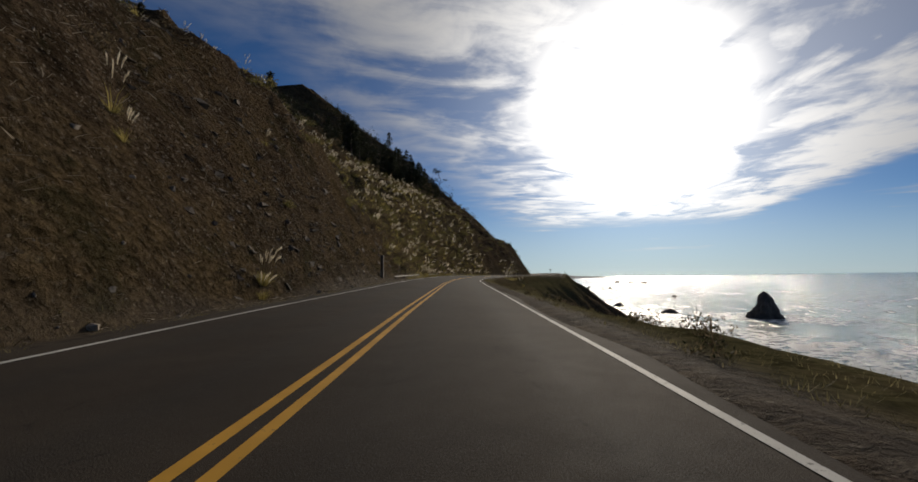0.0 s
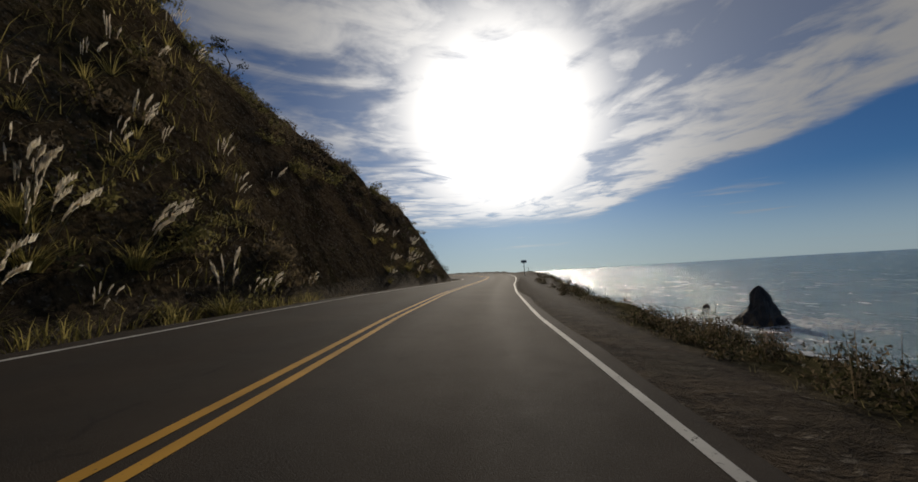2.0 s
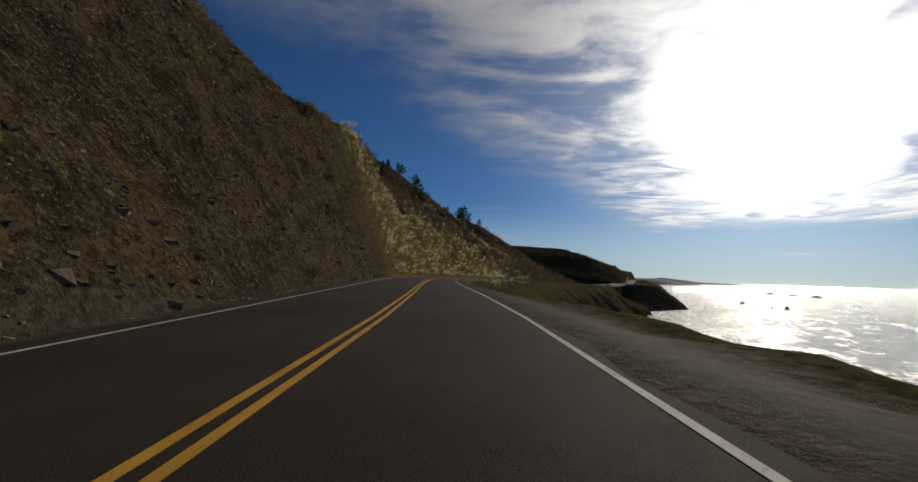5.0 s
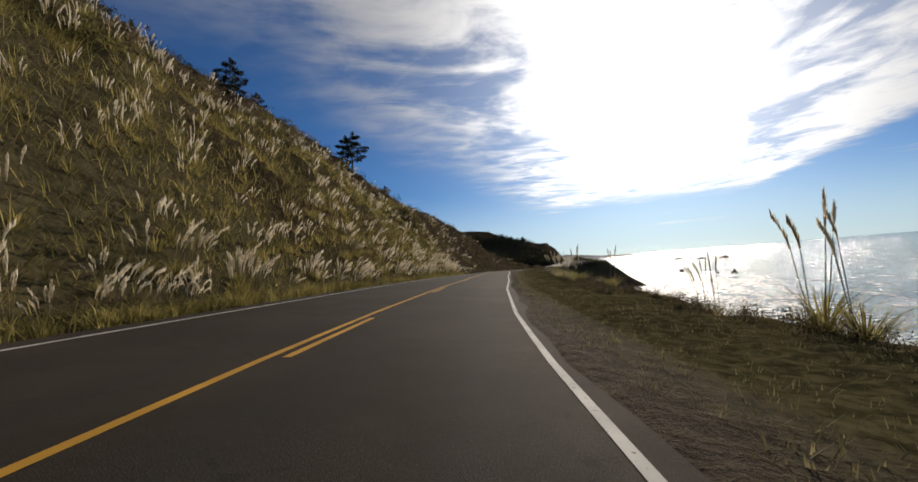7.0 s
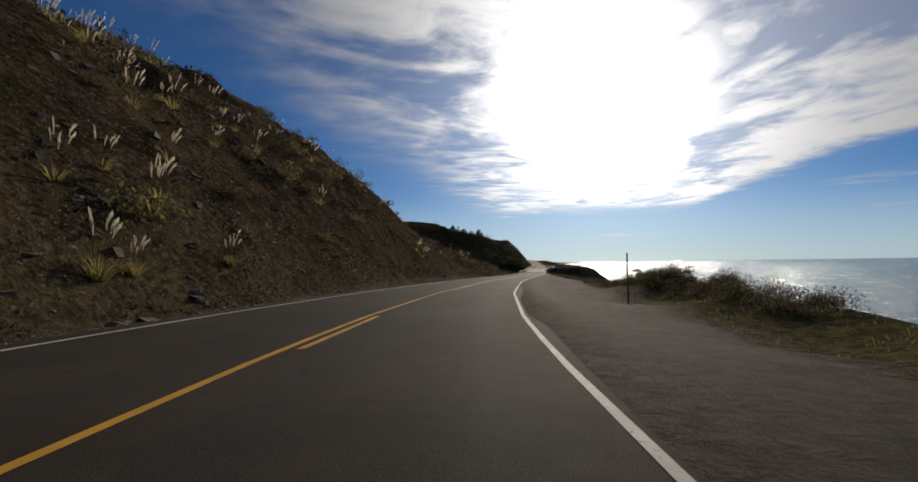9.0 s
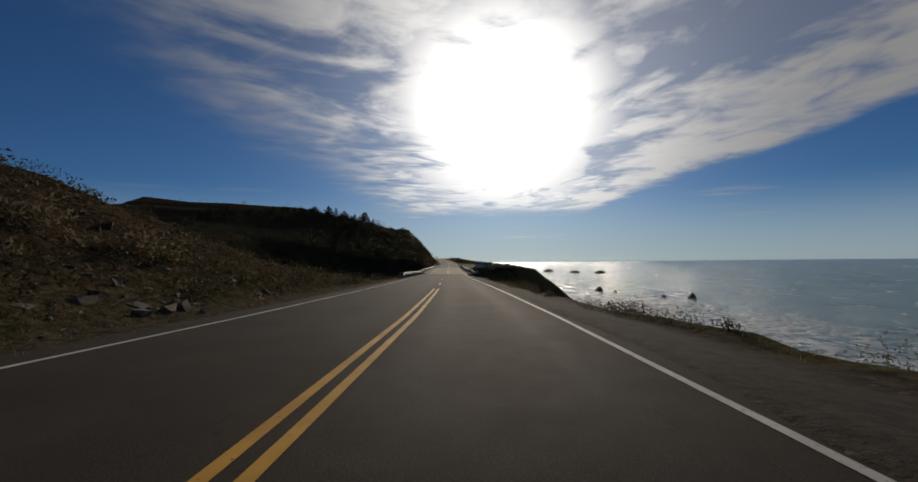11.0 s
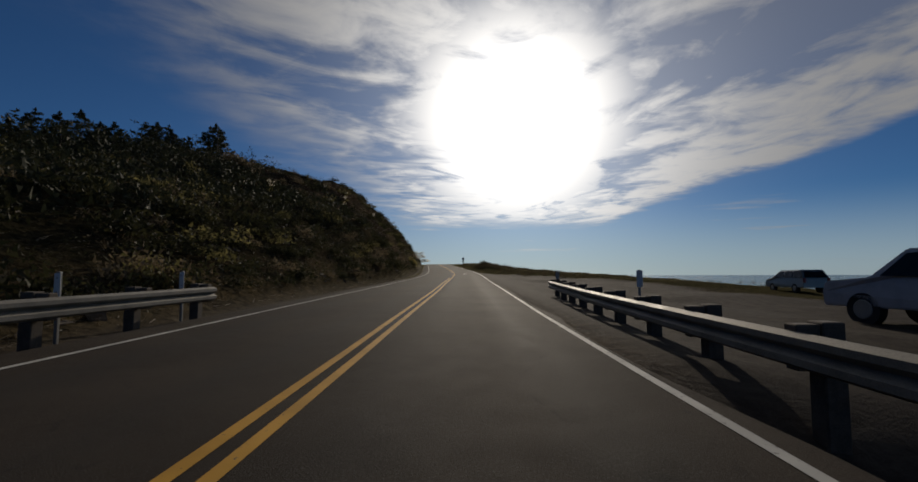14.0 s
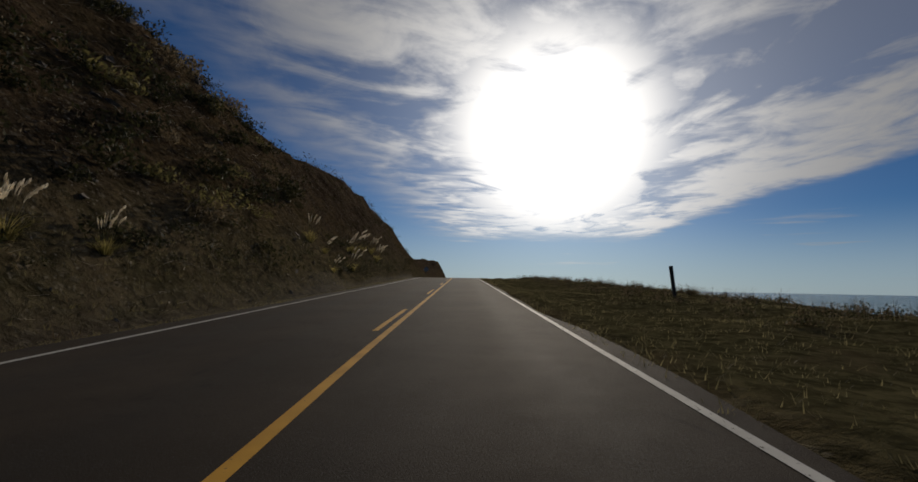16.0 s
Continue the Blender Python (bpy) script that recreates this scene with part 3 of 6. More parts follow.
# ---- ground, road, sea ----
GS = np.concatenate([np.arange(S_LO, -10, 2.5), np.arange(-10, 660, 1.1), np.arange(660, 790, 2.0), np.arange(790, 950, 1.1), np.arange(950, S_HI + 1, 6.0)])
GU = np.concatenate([-np.array([160, 120, 95, 78, 64, 54, 46, 40, 35.5, 32, 29, 26, 23.5, 21, 19, 17, 15.2, 13.6, 12.2, 11, 10, 9.2, 8.4, 7.7,
                                7.1, 6.5, 6, 5.5, 5, 4.5, 4, 3.4]), np.linspace(-2.8, 6.0, 7),
                     np.array([6.5, 7]), np.arange(7.5, 16, 0.55), np.arange(16, 28, 0.95), np.array([29, 31, 33, 35.5, 37.5, 40, 43, 47, 51, 56, 61, 67, 74, 82, 90, 100, 110, 130, 155, 185, 220, 260])])


def gravel_width(s):
    """How far loose gravel reaches beyond the seaward line."""
    return np.interp(s, [0, 60, 90, 130, 190, 240, 330, 400, 470, 500, 560, 600, 660, 790, 800, 840, 849, 856, 930],
                     [1.0, 0.9, 0.5, 1.6, 5.0, 4.0, 1.0, 0.5, 1.0, 3.2, 6.0, 3.0, 1.5, 3, 17, 16, 5, 0.1, 0.1])


def build_ground():
    s, u = np.meshgrid(GS, GU, indexing="ij")
    x, y, z = ground_at(s, u)
    under = (u < centre(s) + LANE_L + 1.2) & (u > centre(s) - lane_r(s) - 0.4)
    z = z - np.where(under, 0.12, 0.0)
    c = centre(s)
    r = -u
    e = np.interp(s, SHORE_STATION, EDGE)
    gap = lane_r(s) - c
    lay = gravel_width(s)
    gravel = soft(r, gap - 0.5, gap + 0.5) * (1 - soft(r, gap + lay - 0.6, gap + lay + 0.8))
    gravel = np.maximum(gravel, soft(u, c, c + 1) * (1 - soft(u, c + LANE_L + 1.6, c + LANE_L + 2.8)))
    grass = soft(r, gap + lay - 0.4, gap + lay + 0.9) * (1 - soft(r - e, 3, 14))
    bank_l = soft(u, c + LANE_L + 0.9, c + LANE_L + 2) * (1 - soft(u, c + LANE_L + 3.0, c + LANE_L + 6.5))
    grass = np.maximum(grass, bank_l * np.interp(s, [0, 60, 330, 360, 470, 520, 640, 790, 830, 1300], [0.1, 0.15, 0.2, 0.6, 0.45, 0.35, 0.5, 0.3, 0.55, 0.6]))
    thick = soft(u, c + LANE_L + 1.5, c + LANE_L + 3) * (1 - soft(u, 17, 27)) * np.interp(s, [50, 75, 135, 160, 335, 350, 470, 490], [0, 0.3, 0.3, 0, 0, 0.75, 0.75, 0])
    grass = np.maximum(grass, thick * (0.65 + 0.5 * fbm(x, y, 7.0, 3, 71)))
    forest = soft(u, 40, 75) * 0.8 * np.interp(s, [0, 250, 330, 400, 600, 800, 900], [0.6, 0.5, 0.9, 0.3, 0.2, 1, 0.7])
    forest = np.maximum(forest, soft(u, 8.5, 12) * np.interp(s, [788, 796, 852, 872], [0, 0.9, 0.9, 0]))
    ob = sheet("ground", np.stack([x, y, z], -1), M_GROUND, {"gravel": gravel * (1 - grass), "grass": grass, "forest": forest})
    tagged(ob, "steep brown hillside of broken rock, soil and dry grass beside the road", "ground", kind="structure")


def ribbon(name, s, u0, u1, z, material, thick=0.0):
    """A strip along the road between two offsets from the camera's line."""
    u0, u1 = np.broadcast_to(u0, s.shape), np.broadcast_to(u1, s.shape)
    cols = [plan(s, u0 + (u1 - u0) * q, z) for q in (0, 1)]
    if thick:
        cols = [plan(s, u0, z - thick)] + cols + [plan(s, u1, z - thick)]
    return sheet(name, np.stack([np.stack(c, -1) for c in cols], 1), material, smooth=False)


def build_road():
    s = np.arange(S_LO, S_HI + 1, 2.0)
    c = centre(s)
    q = np.linspace(0, 1, 15)
    u = c[:, None] + (LANE_L + 0.6) - q[None] * (LANE_L + 0.85 + lane_r(s)[:, None])
    ragged = 0.16 * wob(s, 0 * s, 3.0, 2)
    u[:, 0] += ragged
    u[:, -1] += 0.2 * wob(s, 0 * s, 2.6, 9)
    x, y, z = plan(s[:, None] + 0 * u, u)
    off = u - c[:, None]
    wear = sum(np.exp(-((off - k) / 0.45) ** 2) for k in (-0.9, -2.5, 0.95, 2.7))
    z = z + 0.0
    ob = sheet("road", np.stack([x, y, z], -1), M_ROAD, {"wear": np.clip(wear, 0, 1)})
    tagged(ob, "dark worn asphalt two-lane coast road", "road", kind="structure")


def build_lines():
    s = np.arange(S_LO, S_HI + 1, 2.0)
    c = centre(s)
    left = LANE_L - 0.3 * soft(s, 680, 708) * (1 - soft(s, 789, 815))
    up = 0.006 + 0.016 * ((s > BRIDGE_A - 3) & (s < BRIDGE_B + 3))
    ob = ribbon("edge_line", s, c - lane_r(s) - 0.05, c - lane_r(s) + 0.05, up, M_WHITE)
    tagged(ob, "white painted line along the seaward edge", "road marking", kind="structure")
    ob = ribbon("edge_line", s, c + left - 0.05, c + left + 0.05, up, M_WHITE)
    tagged(ob, "white painted line along the hill edge", "road marking", kind="structure")
    for a, b, zz in ((S_LO, 352.0, 0.006), (534.0, 646.0, 0.006), (BRIDGE_A + 3, 793.0, 0.022), (793.0, 842.0, 0.006)):
        q = np.arange(a, b + 0.1, 2.0)
        gap = 0.08 if zz > 0.01 else 0.12
        for k in (-gap, gap):
            ob = ribbon("centre_line", q, centre(q) + k - 0.055, centre(q) + k + 0.055, zz, M_YELLOW)
            tagged(ob, "one of two yellow lines in the middle of the road", "road marking", kind="structure")
    q = np.arange(352.0, 534.1, 2.0)
    ob = ribbon("centre_line", q, centre(q) + 0.065, centre(q) + 0.175, 0.006, M_YELLOW)
    tagged(ob, "unbroken yellow line beside a broken one", "road marking", kind="structure")
    for k in range(12):
        q = np.linspace(351.7 + 14.85 * k, 356.3 + 14.85 * k, 4)
        ob = ribbon("centre_dash", q, centre(q) - 0.175, centre(q) - 0.065, 0.006, M_YELLOW)
        tagged(ob, "yellow dash beside the unbroken middle line", "road marking", "yellow dashes", kind="structure")
    q = np.arange(842.0, S_HI, 2.0)
    ob = ribbon("centre_line", q, centre(q) - 0.185, centre(q) - 0.065, 0.006, M_YELLOW)
    tagged(ob, "unbroken yellow line beside a broken one", "road marking", kind="structure")
    for k in range(-1, 13):
        q = np.linspace(861.6 + 12.05 * k, 866.0 + 12.05 * k, 4)
        ob = ribbon("centre_dash", q, centre(q) + 0.065, centre(q) + 0.175, 0.006, M_YELLOW)
        tagged(ob, "yellow dash beside the unbroken middle line", "road marking", "yellow dashes", kind="structure")
    for k in range(4):
        a = 701.0 - 14.6 * k
        q = np.linspace(a - 3.66, a, 3)
        ob = ribbon("centre_dash", q, centre(q) - 0.07, centre(q) + 0.07, 0.006, M_YELLOW)
        tagged(ob, "short yellow dash in the middle of the road", "road marking", "dashes before the bridge", kind="structure")


def build_sea():
    lx = np.concatenate([-np.geomspace(3900, 300, 14), np.arange(-280, 500, 12.0), np.geomspace(520, 5200, 26)])
    ly = np.concatenate([-np.geomspace(1500, 130, 8), np.arange(-120, 1400, 14.0), np.geomspace(1420, 7000, 26)])
    x, y = np.meshgrid(lx, ly, indexing="ij")
    # distance out from the shore, by the nearest stretch of the road
    q = np.arange(-60, 1301, 20.0)
    ax, ay, _, aa, _ = line(q)
    best = np.full(x.shape, 1e9)
    for k in range(len(q)):
        d = (x - ax[k]) * np.cos(aa[k]) + (y - ay[k]) * np.sin(aa[k])
        along = np.abs(-(x - ax[k]) * np.sin(aa[k]) + (y - ay[k]) * np.cos(aa[k]))
        best = np.where(along < 30, np.minimum(best, np.abs(d - 35 - np.interp(q[k], SHORE_STATION, EDGE))), best)
    shore = np.exp(-best / 75.0)
    shore = np.maximum(shore, 0.9 * np.exp(-np.hypot(x - 99, y - 310) / 40.0))
    z = SEA + 0.35 * wob(x + 0.6 * y, y * 0.5, 26.0, 51) * (np.abs(x) < 700) * (y < 1500)
    ob = sheet("sea", np.stack([x, y, z], -1), M_SEA, {"shore": shore})
    tagged(ob, "grey-green sea with white surf and sun glitter", "sea", kind="structure")


def build_inland():
    """The upland behind the coast hills, out to the horizon."""
    s = np.arange(-1500.0, 3600.0, 30.0)
    q = np.clip(s, S_LO, S_HI)
    off = np.array([150.0, 200, 260, 340, 460, 640, 900, 1300, 2000, 3200, 5000])
    x, y, _, _, _ = line(s)
    z0 = ground_at(q, 170 + 0 * q)[2] - 7
    z = z0[:, None] + 5 * fbm(x[:, None] - off, y[:, None] + 0 * off, 180.0, 3, 77) + 0 * off
    xyz = np.stack([x[:, None] - off, y[:, None] + 0 * off, z], -1)
    ob = sheet("ground", xyz, M_GROUND, {"forest": np.ones(z.shape)})
    tagged(ob, "dark wooded upland behind the coast hills", "ground", kind="structure")


build_ground()
build_inland()
build_road()
build_lines()
build_sea()


# ---- the bridge ----
M_DECK = surface("bridge_deck_concrete", lambda n, i: concrete_build(n, i, 0.86))
M_GALV = plain("galvanised_steel", (0.30, 0.29, 0.26), 0.6, 0.5, 0.12, 2.5)
M_BEAM = plain("weathered_rail_steel", (0.19, 0.175, 0.145), 0.68, 0.3, 0.18, 2.0)
M_TIMBER = plain("weathered_timber", (0.095, 0.072, 0.052), 0.85, 0.0, 0.2, 8.0, 50.0, 0.01)
M_PALE = plain("bleached_timber", (0.34, 0.30, 0.24), 0.85, 0.0, 0.2, 8.0)
M_BACK = plain("bare_sign_aluminium", (0.28, 0.28, 0.27), 0.5, 0.6, 0.1, 4.0)
M_SIGNW = plain("white_sign_sheeting", (0.62, 0.62, 0.60), 0.5, 0.0, 0.05, 3.0)
M_BLACK = plain("black_sign_paint", (0.03, 0.03, 0.035), 0.5, 0.0, 0.1, 3.0)
M_AMBER = plain("yellow_reflective_sheeting", (0.55, 0.30, 0.03), 0.5, 0.0, 0.08, 3.0)
M_BARK = plain("grey_brown_bark", (0.10, 0.075, 0.055), 0.9, 0.0, 0.25, 5.0, 30.0, 0.03)
M_ROCK = plain("dark_sea_rock", (0.075, 0.062, 0.050), 0.8, 0.0, 0.25, 0.25, 2.0, 0.5)
M_STONE = plain("broken_hillside_stone", (0.20, 0.165, 0.125), 0.9, 0.0, 0.3, 1.2, 9.0, 0.08)


def strip_mesh(name, s, ring, material, parent=None, label="", close=True):
    """A bar that follows the road: ring is a closed outline of (u, z) pairs, u taken from the middle line."""
    c = centre(s)
    pts = np.stack([np.stack(plan(s, c + (ru(s) if callable(ru) else ru), rz(s) if callable(rz) else rz), -1) for ru, rz in ring], 1)
    n, k = len(s), len(ring)
    faces = [(i * k + j, i * k + (j + 1) % k, (i + 1) * k + (j + 1) % k, (i + 1) * k + j) for i in range(n - 1) for j in range(k)]
    faces += [tuple(range(k))[::-1], tuple((n - 1) * k + j for j in range(k))]
    me = mesh_of(name, pts.reshape(-1, 3).tolist(), faces, material)
    ob = new(name, me)
    if parent:
        ob.parent = parent
        ob.matrix_parent_inverse = Matrix.Translation(-parent.location)
    if label:
        tagged(ob, label)
    return ob


def post_at(name, s, u, z0, z1, w, d, material, parent, bevel=0.01):
    """An upright at s, u from the middle line."""
    x, y, z = plan(s, centre(s) + u)
    bm = bmesh.new()
    box(bm, (w, d, z1 - z0), (0, 0, (z0 + z1) / 2), None, bevel)
    ob = part(name, bm, material, parent)
    ob.matrix_basis = Matrix.Translation(Vector((float(x), float(y), float(z))) - parent.location) @ Matrix.Rotation(float(line(s)[3]), 4, "Z")
    return ob


def base_at(name, s, u, label, category, group=""):
    x, y, z = plan(s, centre(s) + u)
    ob = new(name)
    ob.location = (float(x), float(y), float(z))
    return tagged(ob, label, category, group)


def build_bridge():
    q = np.linspace(BRIDGE_A, BRIDGE_B, 43)
    deck = strip_mesh("bridge_deck", q, [(4.9, 0.012), (4.9, -1.1), (-4.75, -1.1), (-4.75, 0.012)], M_DECK)
    tagged(deck, "pale worn concrete deck of a road bridge", "bridge deck", kind="structure")
    for k in range(1, 4):
        s0 = BRIDGE_A + k * (BRIDGE_B - BRIDGE_A) / 4
        pier = base_at("bridge_pier", s0, 0, "concrete pier under the bridge deck", "bridge pier", "bridge piers")
        post_at("column", s0, 0, -19, -1.1, 7.5, 0.9, M_CONCRETE, pier, 0.08)
    for side, name in ((1, "hill"), (-1, "sea")):
        wall = 4.72 if side > 0 else -4.55
        rail = base_at("bridge_railing", (BRIDGE_A + BRIDGE_B) / 2, wall, "concrete bridge parapet with a steel top rail on the %s side" % name, "bridge railing", "bridge railings")
        kerb = 4.2 if side > 0 else -4.13
        a, b = (710.8, 786.0) if side > 0 else (711.0, 786.0)
        w = wall + side * 0.28
        q = np.linspace(a, b, 38)
        strip_mesh("parapet", q, [(wall, 0.012), (wall, 0.56), (w, 0.56), (w, 0.012)][::side], M_CONCRETE, rail)
        q = np.linspace(BRIDGE_A - 2, BRIDGE_B, 44)
        strip_mesh("kerb", q, [(kerb, 0.013), (kerb + side * 0.03, 0.17), (wall - side * 0.004, 0.19), (wall - side * 0.004, 0.013)][::side], M_CONCRETE, rail, "pale concrete kerb")
        q = np.linspace(a, b, 38)
        m = wall + side * 0.14
        ring = [(m - 0.085, 0.80), (m - 0.085, 0.88), (m - 0.05, 0.905), (m + 0.05, 0.905), (m + 0.085, 0.88), (m + 0.085, 0.80)]
        strip_mesh("top_rail", q, ring, M_GALV, rail, "rounded steel top rail")
        n = int((b - a) / 3.3)
        for k in range(n + 1):
            s0 = a + 0.6 + k * (b - a - 1.2) / n
            x, y, z = plan(s0, centre(s0) + m)
            bm = bmesh.new()
            vs = []
            for zz, hw in ((0.56, 0.16), (0.63, 0.13), (0.72, 0.09), (0.80, 0.14)):
                vs.append([bm.verts.new((dx, dy, zz)) for dx, dy in ((-0.05, -hw), (0.05, -hw), (0.05, hw), (-0.05, hw))])
            for r0, r1 in zip(vs, vs[1:]):
                for j in range(4):
                    bm.faces.new((r0[j], r0[(j + 1) % 4], r1[(j + 1) % 4], r1[j]))
            p = part("rail_post", bm, M_GALV, rail)
            p.matrix_basis = Matrix.Translation(Vector((float(x), float(y), float(z))) - rail.location) @ Matrix.Rotation(float(line(s0)[3]), 4, "Z")
        # solid end walls that rise towards the rail
        runs = ((705.8, 710.7, 0.58, 0.92), (786.1, 791.5, 0.92, 0.62)) if side > 0 else ((699.5, 707.0, 0.66, 0.66), (707.01, 710.9, 0.66, 0.98), (786.1, 791.0, 0.95, 0.66))
        for s0, s1, z0, z1 in runs:
            q = np.linspace(s0, s1, 6)
            top = lambda s, s0=s0, s1=s1, z0=z0, z1=z1: z0 + (z1 - z0) * (s - s0) / (s1 - s0)
            strip_mesh("end_wall", q, [(wall - side * 0.02, -0.5), (wall - side * 0.02, top), (wall + side * 0.33, top), (wall + side * 0.33, -0.5)][::side], M_CONCRETE, rail, "solid concrete end wall")


def guardrail(s0, s1, u, label, group, wood, low=0.0, flare=None):
    """A W-beam on posts along the road."""
    off = flare or (lambda s: u + 0 * s)
    side = 1 if u > 0 else -1
    mid = (s0 + s1) / 2
    rail = base_at("guardrail", mid, u, label, "guardrail", group)
    q = np.linspace(s0, s1, max(4, int((s1 - s0) / 1.2)))
    prof = [(0.0, 0.70), (0.075, 0.66), (0.075, 0.60), (0.0, 0.545), (0.075, 0.49), (0.075, 0.43), (0.0, 0.39)]
    ring = [(lambda s, d=d: off(s) - side * d, z - low) for d, z in prof] + [(lambda s, d=d: off(s) - side * (d - 0.012), z - low) for d, z in prof[::-1]]
    strip_mesh("beam", q, ring[::side], M_BEAM, rail, "corrugated steel beam")
    n = max(2, int(round((s1 - s0) / 1.95)))
    for k in range(n + 1):
        s = s0 + 0.15 + (s1 - s0 - 0.3) * k / n
        uu = float(off(np.array([s]))[0])
        post_at("post", s, uu + side * 0.32, -0.5, 0.78 - low, 0.2, 0.2, M_TIMBER if wood else M_GALV, rail, 0.012)
        post_at("offset_block", s, uu + side * 0.11, 0.36 - low, 0.76 - low, 0.21, 0.16, M_TIMBER, rail, 0.01)
    return rail


def sign_post(name, s, u, label, category, height, panels, post_w=0.09, material=M_TIMBER, lean=0.0, turn=0.0, top=None):
    """A sign on a post: panels are (shape, width, height, middle height, front material)."""
    ob = thing(name, s, u, 0.0, turn, label, category)
    ob.matrix_basis = ob.matrix_basis @ Matrix.Rotation(radians(lean), 4, "Y")
    bm = bmesh.new()
    box(bm, (post_w, post_w, height + 0.4), (0, 0, height / 2 - 0.2), None, 0.008)
    part("post", bm, material, ob)
    for shape, w, h, z, front in panels:
        bm = bmesh.new()
        t = Matrix.Rotation(radians(45), 4, "Y") if shape == "diamond" else None
        box(bm, (w, 0.012, h), (0, -post_w / 2 - 0.008, z), t, 0.003)
        p = part("panel", bm, front, ob, "flat sign panel")
        for k in (-1, 1):
            bm = bmesh.new()
            rod(bm, (0, -post_w / 2 - 0.022, z + k * h * 0.3), (0, -post_w / 2 - 0.010, z + k * h * 0.3), 0.014, None, 6)
            part("bolt", bm, M_GALV, p)
    return ob


def build_signs():
    sign_post("road_sign", 183.0, -3.38, "dark rectangular road sign on a post beside the turnout", "road sign", 2.0,
              [("box", 0.72, 0.36, 1.86, M_BACK)], 0.08, M_BACK)
    post = sign_post("broken_marker_post", 209.0, -7.55, "thin leaning post with a bent arm at its top", "marker post", 0.95, [], 0.06, M_TIMBER, 3)
    bm = bmesh.new()
    rod(bm, (0.03, 0, 0.92), (-0.62, 0.0, 0.9), 0.016, 0.009, 6)
    part("bent_arm", bm, M_TIMBER, post, "thin bent arm")
    post = sign_post("utility_post", 44.2, 7.9, "thick dark timber post with a pale stake before it", "post", 2.3, [], 0.26, M_TIMBER)
    bm = bmesh.new()
    box(bm, (0.07, 0.05, 0.95), (-0.1, -0.22, 0.4), None, 0.006)
    part("stake", bm, M_PALE, post, "pale timber stake")
    sign_post("marker_post", 509.0, -7.4, "short dark marker post in the verge", "marker post", 0.85, [], 0.10, M_TIMBER)
    sign_post("marker_post", 527.0, -5.9, "thin tall dark rod in the roadside brush", "marker post", 1.95, [], 0.05, M_TIMBER)
    sign_post("warning_sign", 901.0, -2.75, "diamond warning sign with a small square plate, seen in shade", "road sign", 2.15,
              [("diamond", 0.53, 0.53, 1.97, M_BACK), ("box", 0.40, 0.40, 1.40, M_BACK)], 0.08, M_TIMBER)
    sign_post("warning_sign", 985.0, 6.6, "small diamond warning sign at the foot of the hill", "road sign", 2.5,
              [("diamond", 0.76, 0.76, 2.2, M_BACK)], 0.09, M_TIMBER)
    sign_post("leaning_post", 922.0, -9.3, "weathered leaning timber post in the brush", "post", 1.35, [], 0.13, M_TIMBER, -6)
    sign_post("marker_post", 808.5, -5.9, "flat white marker paddle at the edge of the turnout", "marker post", 1.2, [("box", 0.2, 0.55, 0.9, M_SIGNW)], 0.07, M_GALV)
    sign_post("marker_post", 817.0, -4.9, "flat marker paddle at the end of the guardrail", "marker post", 1.15, [("box", 0.18, 0.4, 0.95, M_BACK)], 0.07, M_GALV)
    for s, u in ((801.0, 6.9), (804.4, 6.8)):
        sign_post("marker_post", s, u, "thin pale marker post behind the hill-side guardrail", "marker post", 1.25, [("box", 0.11, 0.4, 1.02, M_SIGNW)], 0.06, M_GALV)
    sign_post("marker_post", 694.0, -3.6, "dark marker post behind the guardrail before the bridge", "marker post", 1.3, [("box", 0.16, 0.4, 1.1, M_BACK)], 0.08, M_TIMBER)
    # object markers at the ends of the bridge
    for s, u, n in ((706.0, 6.4, "beside the hill-side end wall"), (792.0, -3.2, "at the seaward end of the bridge")):
        ob = sign_post("object_marker", s, u, "yellow and black striped board " + n, "marker board", 0.75, [], 0.06, M_GALV)
        bm = bmesh.new()
        box(bm, (0.3, 0.012, 0.9), (0, -0.05, 1.15), None, 0.004)
        b = part("board", bm, M_AMBER, ob, "yellow reflective board")
        for k in range(4):
            bm = bmesh.new()
            vs = [bm.verts.new((x, -0.0605, 0.74 + 0.225 * k + z)) for x, z in ((-0.148, 0.0), (0.148, 0.12), (0.148, 0.23), (-0.148, 0.11)) if True]
            for v in vs:
                v.co.z = min(v.co.z, 1.598)
            bm.faces.new(vs)
            bmesh.ops.solidify(bm, geom=bm.faces[:], thickness=0.003)
            part("stripe", bm, M_BLACK, b, "slanting black stripe")
    # the creek's name board, on a stout post
    ob = thing("name_sign", 707.6, -5.1, 0.0, 0, "white creek name board on a stout timber post", "road sign", on_ground=False)
    bm = bmesh.new()
    box(bm, (0.17, 0.17, 3.6), (-0.42, 0.1, 0.0), None, 0.012)
    part("post", bm, M_TIMBER, ob)
    bm = bmesh.new()
    box(bm, (0.1, 0.06, 0.45), (-0.56, 0.1, 1.0), None, 0.01)
    part("marker_plate", bm, M_BACK, ob, "small marker plate on the post")
    bm = bmesh.new()
    box(bm, (1.28, 0.02, 0.62), (0, 0, 1.62), None, 0.006)
    board = part("board", bm, M_SIGNW, ob, "white board with a dark rim")
